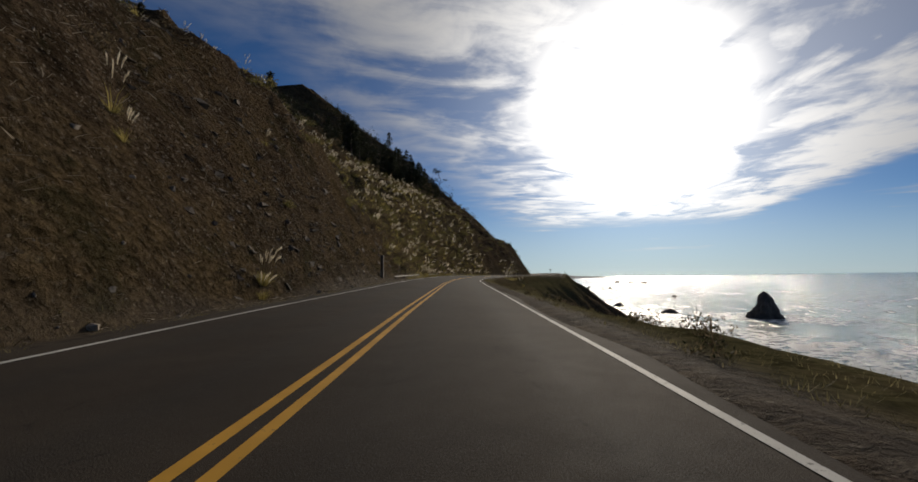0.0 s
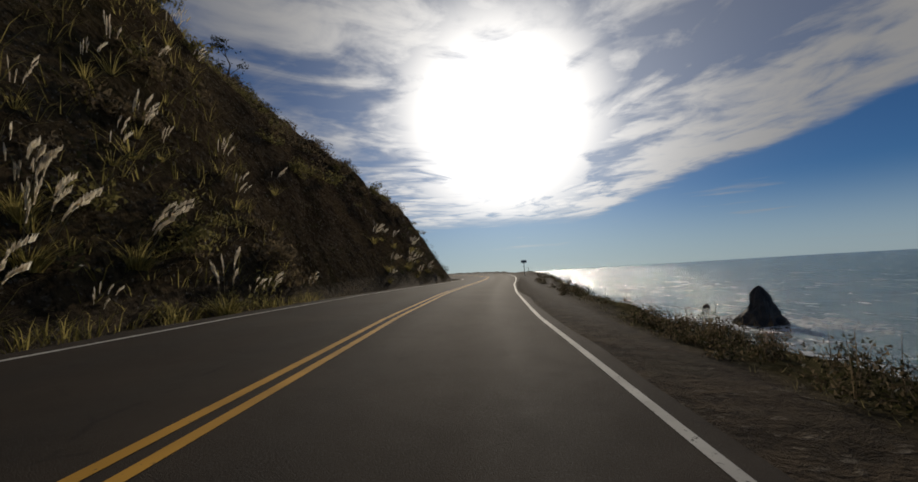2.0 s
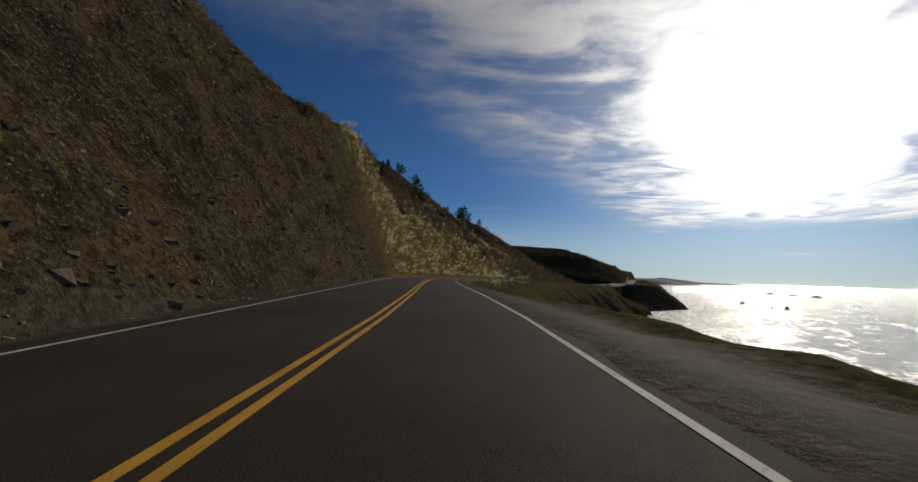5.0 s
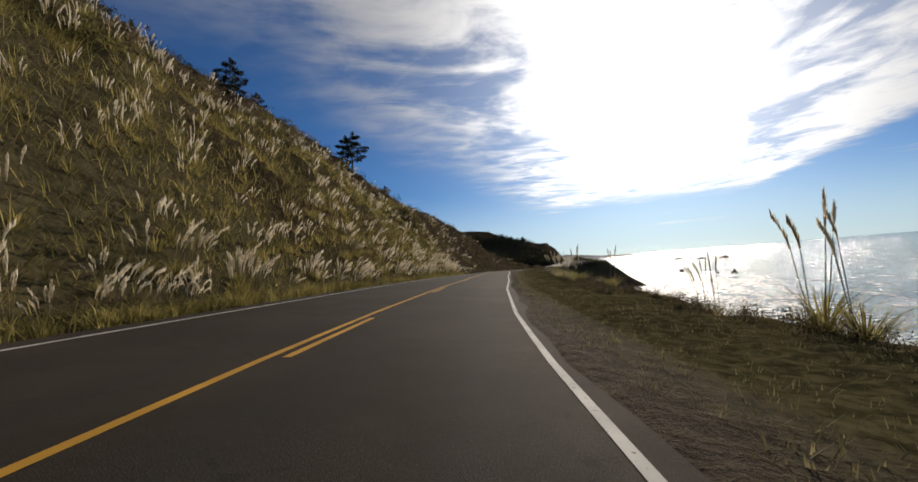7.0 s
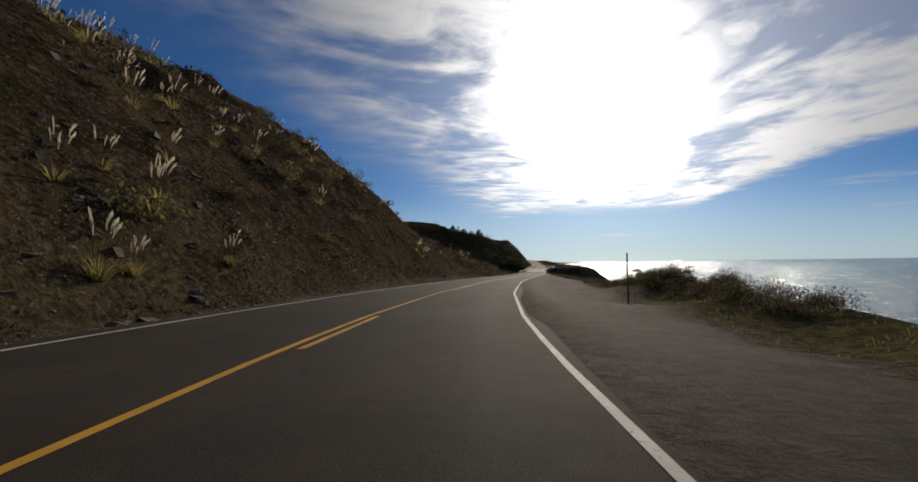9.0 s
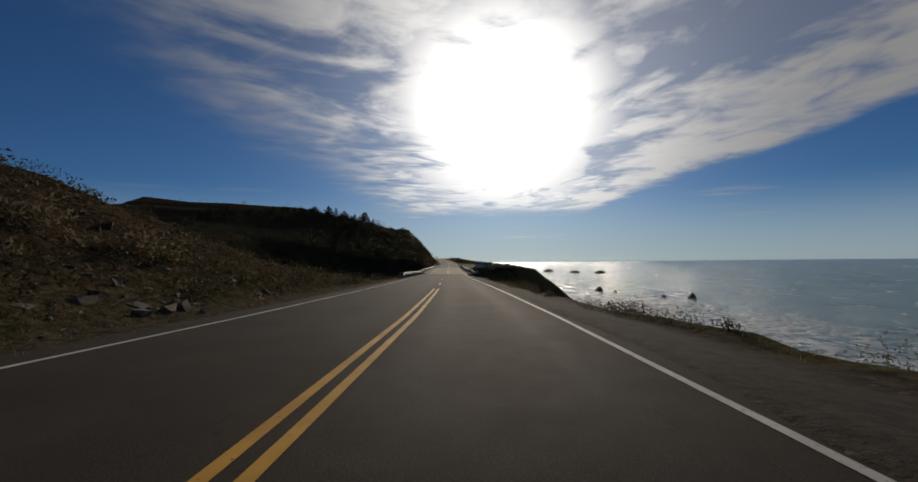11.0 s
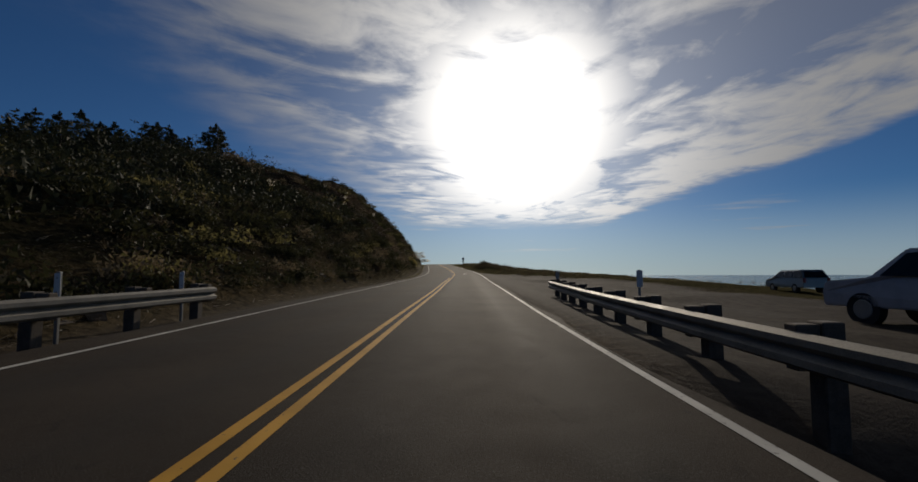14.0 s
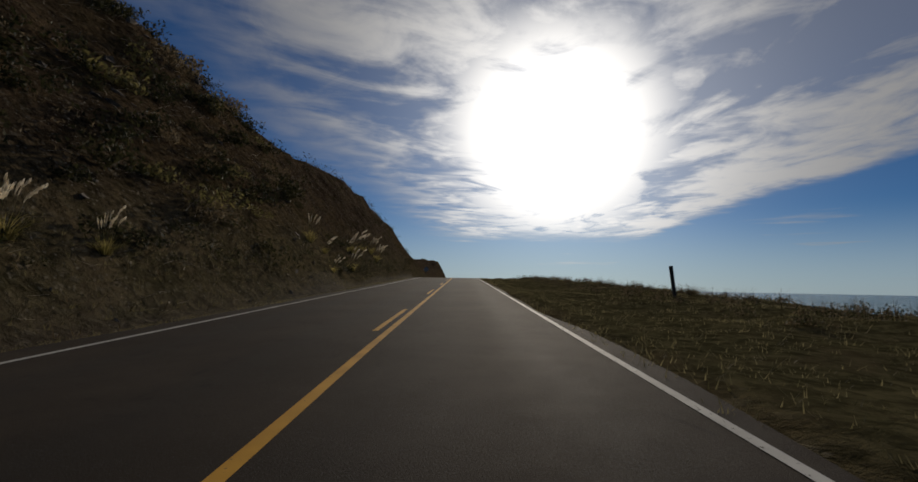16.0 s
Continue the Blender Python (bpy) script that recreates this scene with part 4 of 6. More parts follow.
    for w, h, x, z in ((1.30, 0.022, 0, 1.925), (1.30, 0.022, 0, 1.315), (0.022, 0.62, -0.64, 1.62), (0.022, 0.62, 0.64, 1.62)):
        bm = bmesh.new()
        box(bm, (w, 0.026, h), (x, -0.001, z))
        part("rim", bm, M_BLACK, board)
    for w, h, x, z in ((0.24, 0.045, -0.2, 1.56), (0.22, 0.045, 0.14, 1.56), (0.22, 0.05, -0.14, 1.42), (0.1, 0.045, 0.36, 1.41), (0.1, 0.06, 0.5, 1.45), (0.1, 0.1, -0.5, 1.62)):
        bm = bmesh.new()
        box(bm, (w, 0.006, h), (x, -0.0125, z))
        part("faded_print", bm, M_BACK, board)
    cu = bpy.data.curves.new("lettering", "FONT")
    cu.body, cu.size, cu.align_x, cu.extrude = "JUAN CREEK", 0.175, "CENTER", 0.002
    tmp = new("lettering", cu)
    bpy.context.view_layer.update()
    me = bpy.data.meshes.new_from_object(tmp.evaluated_get(bpy.context.evaluated_depsgraph_get()))
    bpy.data.objects.remove(tmp)
    me.materials.append(M_BLACK)
    txt = new("lettering", me)
    txt.parent = board
    txt.matrix_basis = pose(0.04, -0.0135, 1.69, 90, 0, 0)


# ---- parked vehicles ----
M_PAINTW = plain("white_car_paint", (0.40, 0.41, 0.43), 0.3, 0.0, 0.04, 2.0)
M_PAINTS = plain("silver_car_paint", (0.15, 0.18, 0.20), 0.35, 0.5, 0.05, 2.0)
M_GLASSD = plain("dark_tinted_glass", (0.012, 0.014, 0.016), 0.08, 0.0, 0.05, 2.0)
M_TYRE = plain("black_rubber", (0.022, 0.022, 0.022), 0.85, 0.0, 0.1, 8.0)
M_LAMP = plain("red_lamp_plastic", (0.25, 0.02, 0.02), 0.3, 0.0, 0.05, 5.0)
M_HEAD = plain("clear_lamp_plastic", (0.6, 0.6, 0.58), 0.15, 0.0, 0.05, 5.0)


def side_solid(bm, outline, half, tuck, belt):
    """A body from its side outline (x, z): full width below the belt, tucked in above it."""
    rows = []
    for y in (-1, 1):
        rows.append([bm.verts.new((x, y * (half - tuck * max(0, (z - belt)) ), z)) for x, z in outline])
    n = len(outline)
    for j in range(n):
        bm.faces.new((rows[0][j], rows[0][(j + 1) % n], rows[1][(j + 1) % n], rows[1][j]))
    bm.faces.new(rows[0][::-1])
    bm.faces.new(rows[1])
    bmesh.ops.recalc_face_normals(bm, faces=bm.faces[:])
    bmesh.ops.bevel(bm, geom=[e for e in bm.edges], offset=0.035, segments=2, affect="EDGES", clamp_overlap=True)
    return bm


def wheels(ob, xs, half, r):
    for x in xs:
        for y in (-1, 1):
            bm = bmesh.new()
            rod(bm, (x, y * (half - 0.22), r), (x, y * (half + 0.0), r), r, None, 20)
            w = part("wheel", bm, M_TYRE, ob, "black tyre on a steel rim")
            bm = bmesh.new()
            rod(bm, (x, y * (half - 0.01), r), (x, y * (half + 0.015), r), r * 0.62, r * 0.55, 16)
            part("rim", bm, M_GALV, w)


def window(ob, pts, y, tuck, belt, half, name="window"):
    bm = bmesh.new()
    vs = [bm.verts.new((x, y * (half + 0.006 - tuck * max(0, z - belt)), z)) for x, z in pts]
    bm.faces.new(vs if y > 0 else vs[::-1])
    bmesh.ops.solidify(bm, geom=bm.faces[:], thickness=0.008)
    return part(name, bm, M_GLASSD, ob, "dark glass")


def end_pane(ob, x, w0, w1, z0, z1, dx, name):
    bm = bmesh.new()
    vs = [bm.verts.new(v) for v in ((x, -w0, z0), (x, w0, z0), (x + dx, w1, z1), (x + dx, -w1, z1))]
    bm.faces.new(vs)
    bmesh.ops.solidify(bm, geom=bm.faces[:], thickness=0.008)
    return part(name, bm, M_GLASSD, ob, "dark glass")


def lamps(ob, xf, xr, half, z):
    for y in (-1, 1):
        bm = bmesh.new()
        box(bm, (0.1, 0.32, 0.16), (xf, y * (half - 0.22), z), None, 0.02)
        part("headlight", bm, M_HEAD, ob)
        bm = bmesh.new()
        box(bm, (0.08, 0.18, 0.34), (xr, y * (half - 0.12), z + 0.2), None, 0.02)
        part("tail_light", bm, M_LAMP, ob)


def build_cars():
    # sport-utility wagon: x is its nose
    ob = thing("parked_suv", 802.6, -10.5, 0.0, 100, "white sport-utility wagon parked on the gravel turnout", "car")
    bm = bmesh.new()
    side_solid(bm, [(2.45, 0.42), (2.5, 0.75), (2.4, 1.02), (1.35, 1.12), (0.65, 1.75), (-2.15, 1.8), (-2.42, 1.1), (-2.45, 0.45)], 0.95, 0.28, 1.1)
    part("body", bm, M_PAINTW, ob)
    for y in (-1, 1):
        for pts in (((1.1, 1.15), (0.62, 1.65), (0.1, 1.67), (0.1, 1.15)), ((0.0, 1.15), (0.0, 1.67), (-0.95, 1.69), (-0.95, 1.15)), ((-1.05, 1.15), (-1.05, 1.69), (-2.0, 1.70), (-2.15, 1.15))):
            window(ob, pts, y, 0.28, 1.1, 0.95)
    end_pane(ob, -2.43, 0.78, 0.68, 1.15, 1.66, 0.20, "rear_window")
    end_pane(ob, 1.31, 0.85, 0.70, 1.17, 1.68, -0.62, "windscreen")
    lamps(ob, 2.42, -2.44, 0.95, 0.82)
    wheels(ob, (1.5, -1.45), 0.95, 0.38)
    for y in (-1, 1):
        bm = bmesh.new()
        rod(bm, (0.4, y * 0.62, 1.83), (-1.9, y * 0.62, 1.85), 0.025, None, 6)
        part("roof_rail", bm, M_BLACK, ob)
    # low minivan
    ob = thing("parked_minivan", 828.0, -25.0, 0.0, 85, "silver minivan parked near the cliff edge", "car")
    bm = bmesh.new()
    side_solid(bm, [(2.3, 0.35), (2.36, 0.68), (2.2, 0.9), (1.5, 1.05), (0.55, 1.62), (-1.9, 1.66), (-2.3, 1.05), (-2.35, 0.4)], 0.92, 0.3, 1.0)
    part("body", bm, M_PAINTS, ob)
    for y in (-1, 1):
        for pts in (((1.25, 1.08), (0.55, 1.52), (0.0, 1.54), (0.0, 1.08)), ((-0.1, 1.08), (-0.1, 1.54), (-1.0, 1.56), (-1.0, 1.08)), ((-1.1, 1.08), (-1.1, 1.56), (-1.85, 1.56), (-2.15, 1.08))):
            window(ob, pts, y, 0.3, 1.0, 0.92)
    end_pane(ob, -2.31, 0.75, 0.65, 1.1, 1.55, 0.3, "rear_window")
    end_pane(ob, 1.46, 0.8, 0.68, 1.08, 1.54, -0.78, "windscreen")
    lamps(ob, 2.28, -2.33, 0.92, 0.7)
    wheels(ob, (1.4, -1.35), 0.92, 0.33)
    # motorhome
    ob = thing("parked_motorhome", 797.9, -13.2, 0.0, -10, "white boxy motorhome with a flat roof, parked on the turnout", "motorhome")
    ob.matrix_basis = ob.matrix_basis @ Matrix.Scale(0.82, 4)
    bm = bmesh.new()
    side_solid(bm, [(2.55, 0.45), (2.7, 0.8), (2.62, 1.35), (2.45, 2.45), (2.2, 2.62), (-2.75, 2.52), (-2.85, 2.4), (-2.75, 0.5)], 1.1, 0.02, 1.2)
    part("body", bm, M_PAINTW, ob)
    for y in (-1, 1):
        for pts in (((2.4, 1.5), (2.3, 2.1), (1.75, 2.1), (1.75, 1.5)), ((1.6, 1.5), (1.6, 2.1), (1.15, 2.1), (1.15, 1.5)), ((0.1, 1.55), (0.1, 2.0), (-1.1, 2.0), (-1.1, 1.55))):
            window(ob, pts, y, 0.02, 1.2, 1.1)
    end_pane(ob, 2.68, 0.95, 0.9, 1.45, 2.15, -0.12, "windscreen")
    end_pane(ob, -2.84, 0.5, 0.5, 1.5, 2.0, 0.0, "rear_window")
    lamps(ob, 2.64, -2.78, 1.1, 0.75)
    wheels(ob, (1.75, -1.6), 1.05, 0.38)
    bm = bmesh.new()
    box(bm, (0.6, 0.6, 0.18), (-0.4, 0, 2.66), None, 0.03)
    part("roof_vent", bm, M_PAINTW, ob)
    bm = bmesh.new()
    for y in (-0.25, 0.25):
        rod(bm, (-2.9, y, 0.7), (-2.9, y, 2.6), 0.02, None, 6)
    for k in range(7):
        rod(bm, (-2.9, -0.25, 0.8 + 0.28 * k), (-2.9, 0.25, 0.8 + 0.28 * k), 0.014, None, 6)
    part("ladder", bm, M_GALV, ob, "thin metal rear ladder")


# ---- rocks in the sea ----


def craggy(name, x, y, z, w, d, h, seed, label, category, peak=0.0, rings=14, sides=26, group="", taper=0.92):
    """A jagged rock: rings that draw in to a crooked peak."""
    vs = []
    for i in range(rings):
        q = i / (rings - 1)
        r = (1 - q) ** taper * (1 - 0.06 * math.sin(q * 9 + seed))
        for j in range(sides):
            a = j / sides * math.tau
            n = noise.fractal(Vector((math.cos(a) * 1.3 + seed, math.sin(a) * 1.3, q * 2.2)), 0.8, 2.2, 5)
            rr = r * (1 + 0.42 * n) + 0.015
            vs.append((x + math.cos(a) * rr * w / 2 + peak * w * q, y + math.sin(a) * rr * d / 2, z - 2.5 + (h + 2.5) * (q + 0.06 * n * (1 - q))))
    fs = [(i * sides + j, i * sides + (j + 1) % sides, (i + 1) * sides + (j + 1) % sides, (i + 1) * sides + j) for i in range(rings - 1) for j in range(sides)]
    fs.append(tuple((rings - 1) * sides + j for j in range(sides)))
    return tagged(new(name, mesh_of(name, vs, fs, M_ROCK)), label, category, group)


def build_rocks():
    craggy("sea_crag", 99, 310, SEA, 19, 16, 15.6, 3, "tall dark pointed rock standing in the surf", "sea stack", -0.02, 16, 30, taper=0.72)
    for k, (x, y, w, h) in enumerate(((52, 345, 15, 3.0), (24, 416, 12, 3.2), (95, 588, 9, 2.2), (118, 391, 6, 1.6), (38, 897, 6, 3.4), (25, 909, 5, 1.3),
                                      (-41, 826, 4, 1.5), (159, 1477, 26, 5), (127, 1538, 24, 4), (94, 1640, 26, 5), (0, 968, 8, 4), (10, 960, 5, 1.5))):
        craggy("sea_rock", x, y, SEA, w, w * 0.7, h, 11 + k * 3.7, "low dark wet rock in the white surf", "sea rock", 0.05, 8, 16, "rocks in the surf", taper=0.5)


def build_pipe():
    for k, (a, b, u) in enumerate(((50, 70, 6.0), (77, 88, 5.5), (100.5, 104.2, 5.0), (107.8, 111.5, 4.9))):
        ob = base_at("pipe_barrier", (a + b) / 2, u, "low pale pipe rail at the foot of the slope", "barrier", "low pipe rails")
        q = np.linspace(a, b, 10)
        ring = [(u + 0.05 * math.cos(t), 0.27 + 0.05 * math.sin(t)) for t in np.linspace(0, math.tau, 9)[:-1]]
        strip_mesh("pipe", q, ring, M_PIPE, ob)
        for s in np.linspace(a + 0.6, b - 0.6, max(2, int((b - a) / 5))):
            post_at("stub_post", float(s), u + 0.01, -0.6, 0.225, 0.1, 0.1, M_TIMBER, ob)


M_PIPE = plain("pale_weathered_pipe", (0.26, 0.24, 0.21), 0.7, 0.1, 0.15, 3.0)
build_bridge()
guardrail(676.0, 705.9, 4.85, "steel guardrail on posts along the hill side before the bridge", "bridge guardrails", False, 0.06)
guardrail(684.5, 699.6, -4.55, "steel guardrail on timber posts along the sea side before the bridge", "bridge guardrails", True)
guardrail(791.0, 813.4, -4.25, "steel guardrail on timber posts beside the turnout", "bridge guardrails", True, 0.14, lambda s: -4.3 - 0.85 * np.maximum(0, (s - 796) / 17.4) ** 1.5)
guardrail(791.6, 804.0, 4.75, "short steel guardrail beyond the bridge on the hill side", "bridge guardrails", True, 0.0, lambda s: 4.75 - 0.3 * (s - 791.6) / 12)
build_signs()
build_cars()
build_rocks()
build_pipe()
# pale colour that stands in for bright reflections off the asphalt
M_PATCH = paint("pale_painted_sheen", (0.60, 0.58, 0.52), 0.60)


def build_patches():
    for s, u, w, d in ((858.9, -0.42, 0.15, 0.5), (855.4, -0.5, 0.24, 0.55), (856.1, -0.36, 0.14, 0.35)):
        a = np.linspace(0, math.tau, 25)[:-1]
        r = 1 + 0.55 * wob(np.cos(a) * 2 + s, np.sin(a) * 2, 0.45, 4)
        x, y, z = plan(s + np.sin(a) * r * d, u + np.cos(a) * r * w, 0.005)
        ob = new("road_patch", mesh_of("road_patch", np.stack([x, y, z], -1).tolist(), [tuple(range(24))], M_PATCH))
        tagged(ob, "ragged pale patch of painted sheen on the asphalt", "road patch", "pale patches", kind="structure")


for s, u in ((104.4, -2.0), (111.0, -2.64), (114.3, -2.66), (122.5, -3.3)):
    q = np.linspace(s, s + 0.22, 3)
    x0 = ground_at(q, 0 * q + u)[2] - plan(q, 0 * q + u)[2]
    ob = ribbon("pale_bar", q, u - 0.16, u + 0.16, np.maximum(x0, 0) + 0.012, M_WHITE)
    tagged(ob, "short pale bar across the seaward shoulder", "road marking", "pale bars", kind="structure")
build_patches()

# distant ridges along the coast; their pale blue-grey has the air's haze painted in
M_FAR = plain("distant_hills_painted_haze", (0.115, 0.13, 0.145), 0.95, 0.0, 0.12, 0.01, 0.1)
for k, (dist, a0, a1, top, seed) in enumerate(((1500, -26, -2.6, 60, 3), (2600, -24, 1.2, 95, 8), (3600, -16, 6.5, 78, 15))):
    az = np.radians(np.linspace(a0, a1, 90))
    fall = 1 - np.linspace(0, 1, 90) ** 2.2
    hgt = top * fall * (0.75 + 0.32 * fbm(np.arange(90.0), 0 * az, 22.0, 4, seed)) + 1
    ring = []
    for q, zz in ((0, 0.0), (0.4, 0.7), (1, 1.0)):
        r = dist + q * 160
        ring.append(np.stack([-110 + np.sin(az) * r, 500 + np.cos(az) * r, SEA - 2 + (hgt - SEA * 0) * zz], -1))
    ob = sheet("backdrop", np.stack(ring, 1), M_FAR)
    tagged(ob, "ridge of a far headland with blue haze painted into its colour", "backdrop", kind="structure")


# ---- plants ----
M_SCRUB = leafy("dark_scrub_leaves", (0.014, 0.017, 0.008), (0.070, 0.066, 0.028), 0.7, 0.35)
M_DRY = leafy("dry_brown_brush", (0.042, 0.031, 0.018), (0.215, 0.165, 0.098), 0.8, 0.4)
M_STRAW = leafy("bleached_dead_stems", (0.22, 0.185, 0.14), (0.62, 0.55, 0.44), 0.8, 0.5)
M_BLADE = leafy("pampas_leaves", (0.100, 0.092, 0.026), (0.52, 0.43, 0.15), 0.6, 0.6)
M_PLUME = leafy("pampas_plumes", (0.66, 0.58, 0.44), (0.90, 0.84, 0.70), 0.8, 0.6)
M_STALK = leafy("pampas_stalks", (0.16, 0.13, 0.06), (0.30, 0.25, 0.13), 0.6, 0.2)
M_GRASS = leafy("short_verge_grass", (0.062, 0.058, 0.026), (0.29, 0.250, 0.125), 0.7, 0.5)
M_PINE = leafy("dark_pine_needles", (0.016, 0.020, 0.011), (0.055, 0.058, 0.030), 0.7, 0.2)
M_RIB = plain("brown_face_rock", (0.105, 0.080, 0.058), 0.95, 0.0, 0.34, 1.2, 11.0, 0.10)
rng = np.random.default_rng(5)


def unit(n):
    v = rng.normal(size=(n, 3))
    return v / np.linalg.norm(v, axis=1, keepdims=True)


def cards(at, size, lift=0.0):
    """Small leaf-shaped faces at the points, each turned its own way: verts (n*3, 3)."""
    n = len(at)
    a = unit(n)
    a[:, 2] += lift
    a /= np.linalg.norm(a, axis=1, keepdims=True)
    b = np.cross(a, unit(n))
    b /= np.linalg.norm(b, axis=1, keepdims=True)
    size = np.broadcast_to(size, n)[:, None]
    return np.stack([at - a * size * 0.8 - b * size * 0.32, at - a * size * 0.4 + b * size * 0.5, at + a * size], 1).reshape(-1, 3)


def leaf_faces(n):
    return np.arange(n * 3).reshape(-1, 3)


def soup(name, verts, faces, material, label, category):
    ob = new(name, mesh_of(name, np.asarray(verts).tolist(), faces if isinstance(faces, list) else faces.tolist(), material))
    return tagged(ob, label, category, kind="stuff")


def blades(base, lean, length, width, segs=3):
    """Arching blades: base points, a lean direction each (x, y, up share), lengths and widths."""
    n = len(base)
    side = np.cross(lean, [0, 0, 1.0])
    side /= np.linalg.norm(side, axis=1, keepdims=True) + 1e-9
    rows = []
    for k in range(segs + 1):
        q = k / segs
        bend = np.stack([lean[:, 0] * (q + 0.9 * q * q), lean[:, 1] * (q + 0.9 * q * q), lean[:, 2] * (q - 0.42 * q * q)], 1)
        p = base + bend * length[:, None]
        w = (width * (1 - 0.9 * q))[:, None] / 2
        rows += [p - side * w, p + side * w]
    v = np.stack(rows, 1)
    k = (segs + 1) * 2
    root = np.arange(n)[:, None] * k
    f = [root + np.array([2 * j, 2 * j + 1, 2 * j + 3, 2 * j + 2]) for j in range(segs - 1)]
    tip = root + np.array([2 * segs - 2, 2 * segs - 1, 2 * segs])
    return v.reshape(-1, 3), [tuple(q) for rows in f + [tip] for q in rows.tolist()]


def pampas_parts(n_leaf, n_plume, size, segs=3, m=50, wind=1.0):
    """Leaves, stalks and plumes of one clump of pampas grass about its root."""
    a = rng.uniform(0, math.tau, n_leaf)
    out = rng.uniform(0.12, 0.62, n_leaf)
    lean = np.stack([np.cos(a) * out, np.sin(a) * out, rng.uniform(0.7, 1.0, n_leaf)], 1)
    base = np.stack([np.cos(a), np.sin(a), 0 * a], 1) * rng.uniform(0, 0.28, n_leaf)[:, None] * size
    leaf = blades(base, lean, rng.uniform(0.7, 1.55, n_leaf) * size, rng.uniform(0.016, 0.036, n_leaf) * size * (130 / n_leaf) ** 0.35, segs)
    sv, sf, pv, pf = [], [], [], []
    for k in range(n_plume):
        t = rng.uniform(0, math.tau)
        o = rng.uniform(0.03, 0.24)
        h = rng.uniform(1.0, 1.75) * size
        d = np.array([math.cos(t) * o + 0.30 * wind, math.sin(t) * o - 0.16 * wind, 1.0])      # the sea wind bends them all one way
        d /= np.linalg.norm(d)
        root = np.array([math.cos(t), math.sin(t), 0]) * 0.12 * size
        tip = root + d * h
        n0 = len(sv) * 6
        r = 0.010 * size
        sv.append(np.concatenate([[root + (r * math.cos(j * 2.094), r * math.sin(j * 2.094), 0) for j in range(3)],
                                  [tip + (r * 0.6 * math.cos(j * 2.094), r * 0.6 * math.sin(j * 2.094), 0) for j in range(3)]]))
        sf += [(n0 + j, n0 + (j + 1) % 3, n0 + 3 + (j + 1) % 3) for j in range(3)] + [(n0 + j, n0 + 3 + (j + 1) % 3, n0 + 3 + j) for j in range(3)]
        # a feathery spindle: many short fibres that lean up along the stalk
        q = rng.uniform(0, 1, m)
        length = rng.uniform(0.36, 0.60) * size
        droop = np.array([math.cos(t) * 0.2 + 0.34 * wind, math.sin(t) * 0.2 - 0.14 * wind, -0.22 * wind])
        spine = tip + d * (q[:, None] * length) + droop * (q[:, None] ** 2) * length
        fat = 0.045 * size * np.sin(np.pi * np.clip(q * 0.86 + 0.1, 0, 1)) ** 0.8
        ang = rng.uniform(0, math.tau, m)
        ring = np.stack([np.cos(ang), np.sin(ang), 0 * ang], 1)
        end = spine + ring * fat[:, None] + d * (0.17 * size)
        sd = np.cross(ring, d) * 0.018 * size
        i0 = sum(len(x) for x in pv)
        pv.append(np.stack([spine - sd, spine + sd, end], 1).reshape(-1, 3))
        pf.append(np.arange(m * 3).reshape(-1, 3) + i0)
    return leaf, (np.concatenate(sv), np.array(sf)), (np.concatenate(pv), np.concatenate(pf))


def on_hill(s, u, z=0.0):
    x, y, g = ground_at(np.asarray(s, float), np.asarray(u, float))
    return np.stack([x, y, g + z], -1)


def pampas_places():
    spots = []
    for s0, s1, u0, u1, n in ((64, 140, 7.4, 12, 70), (58, 142, 12, 34, 110), (346, 474, 7.2, 10.2, 235), (346, 440, 10, 19, 170), (470, 500, 8.0, 11, 10),
                              (14, 15.5, 10.6, 11.6, 2), (18.5, 19.5, 7.9, 8.4, 2), (24, 60, 9, 20, 5),
                              (157, 178, 8.1, 10.4, 18), (190, 205, 10, 22, 3), (486, 528, 9, 36, 80), (528, 560, 12, 36, 14), (558, 561, 9, 10.5, 2), (888.6, 889.8, 8.4, 9.2, 4), (905, 914, 8.0, 9.0, 4),
                              (928, 950, 8.0, 10, 9), (891, 893, 16.4, 17.6, 2), (850, 856, 25, 28, 5), (872, 890, 20, 28, 5)):
        for _ in range(n):
            spots.append((rng.uniform(s0, s1), rng.uniform(u0, u1)))
    for s0, s1, n in ((70, 124, 6), (356, 442, 6)):
        for _ in range(n):
            s = rng.uniform(s0, s1)
            spots.append((s, -(float(np.interp(s, SHORE_STATION, EDGE)) + rng.uniform(-0.6, 0.5))))
    spots += [(rng.uniform(424, 447), -rng.uniform(6.4, 7.8)) for _ in range(9)]
    spots += [(rng.uniform(366, 388), -rng.uniform(5.9, 7.6)) for _ in range(11)]
    spots += [(rng.uniform(398, 416), -rng.uniform(6.6, 8.2)) for _ in range(3)]
    spots += [(rng.uniform(100, 118), -rng.uniform(5.0, 6.6)) for _ in range(2)]
    return spots


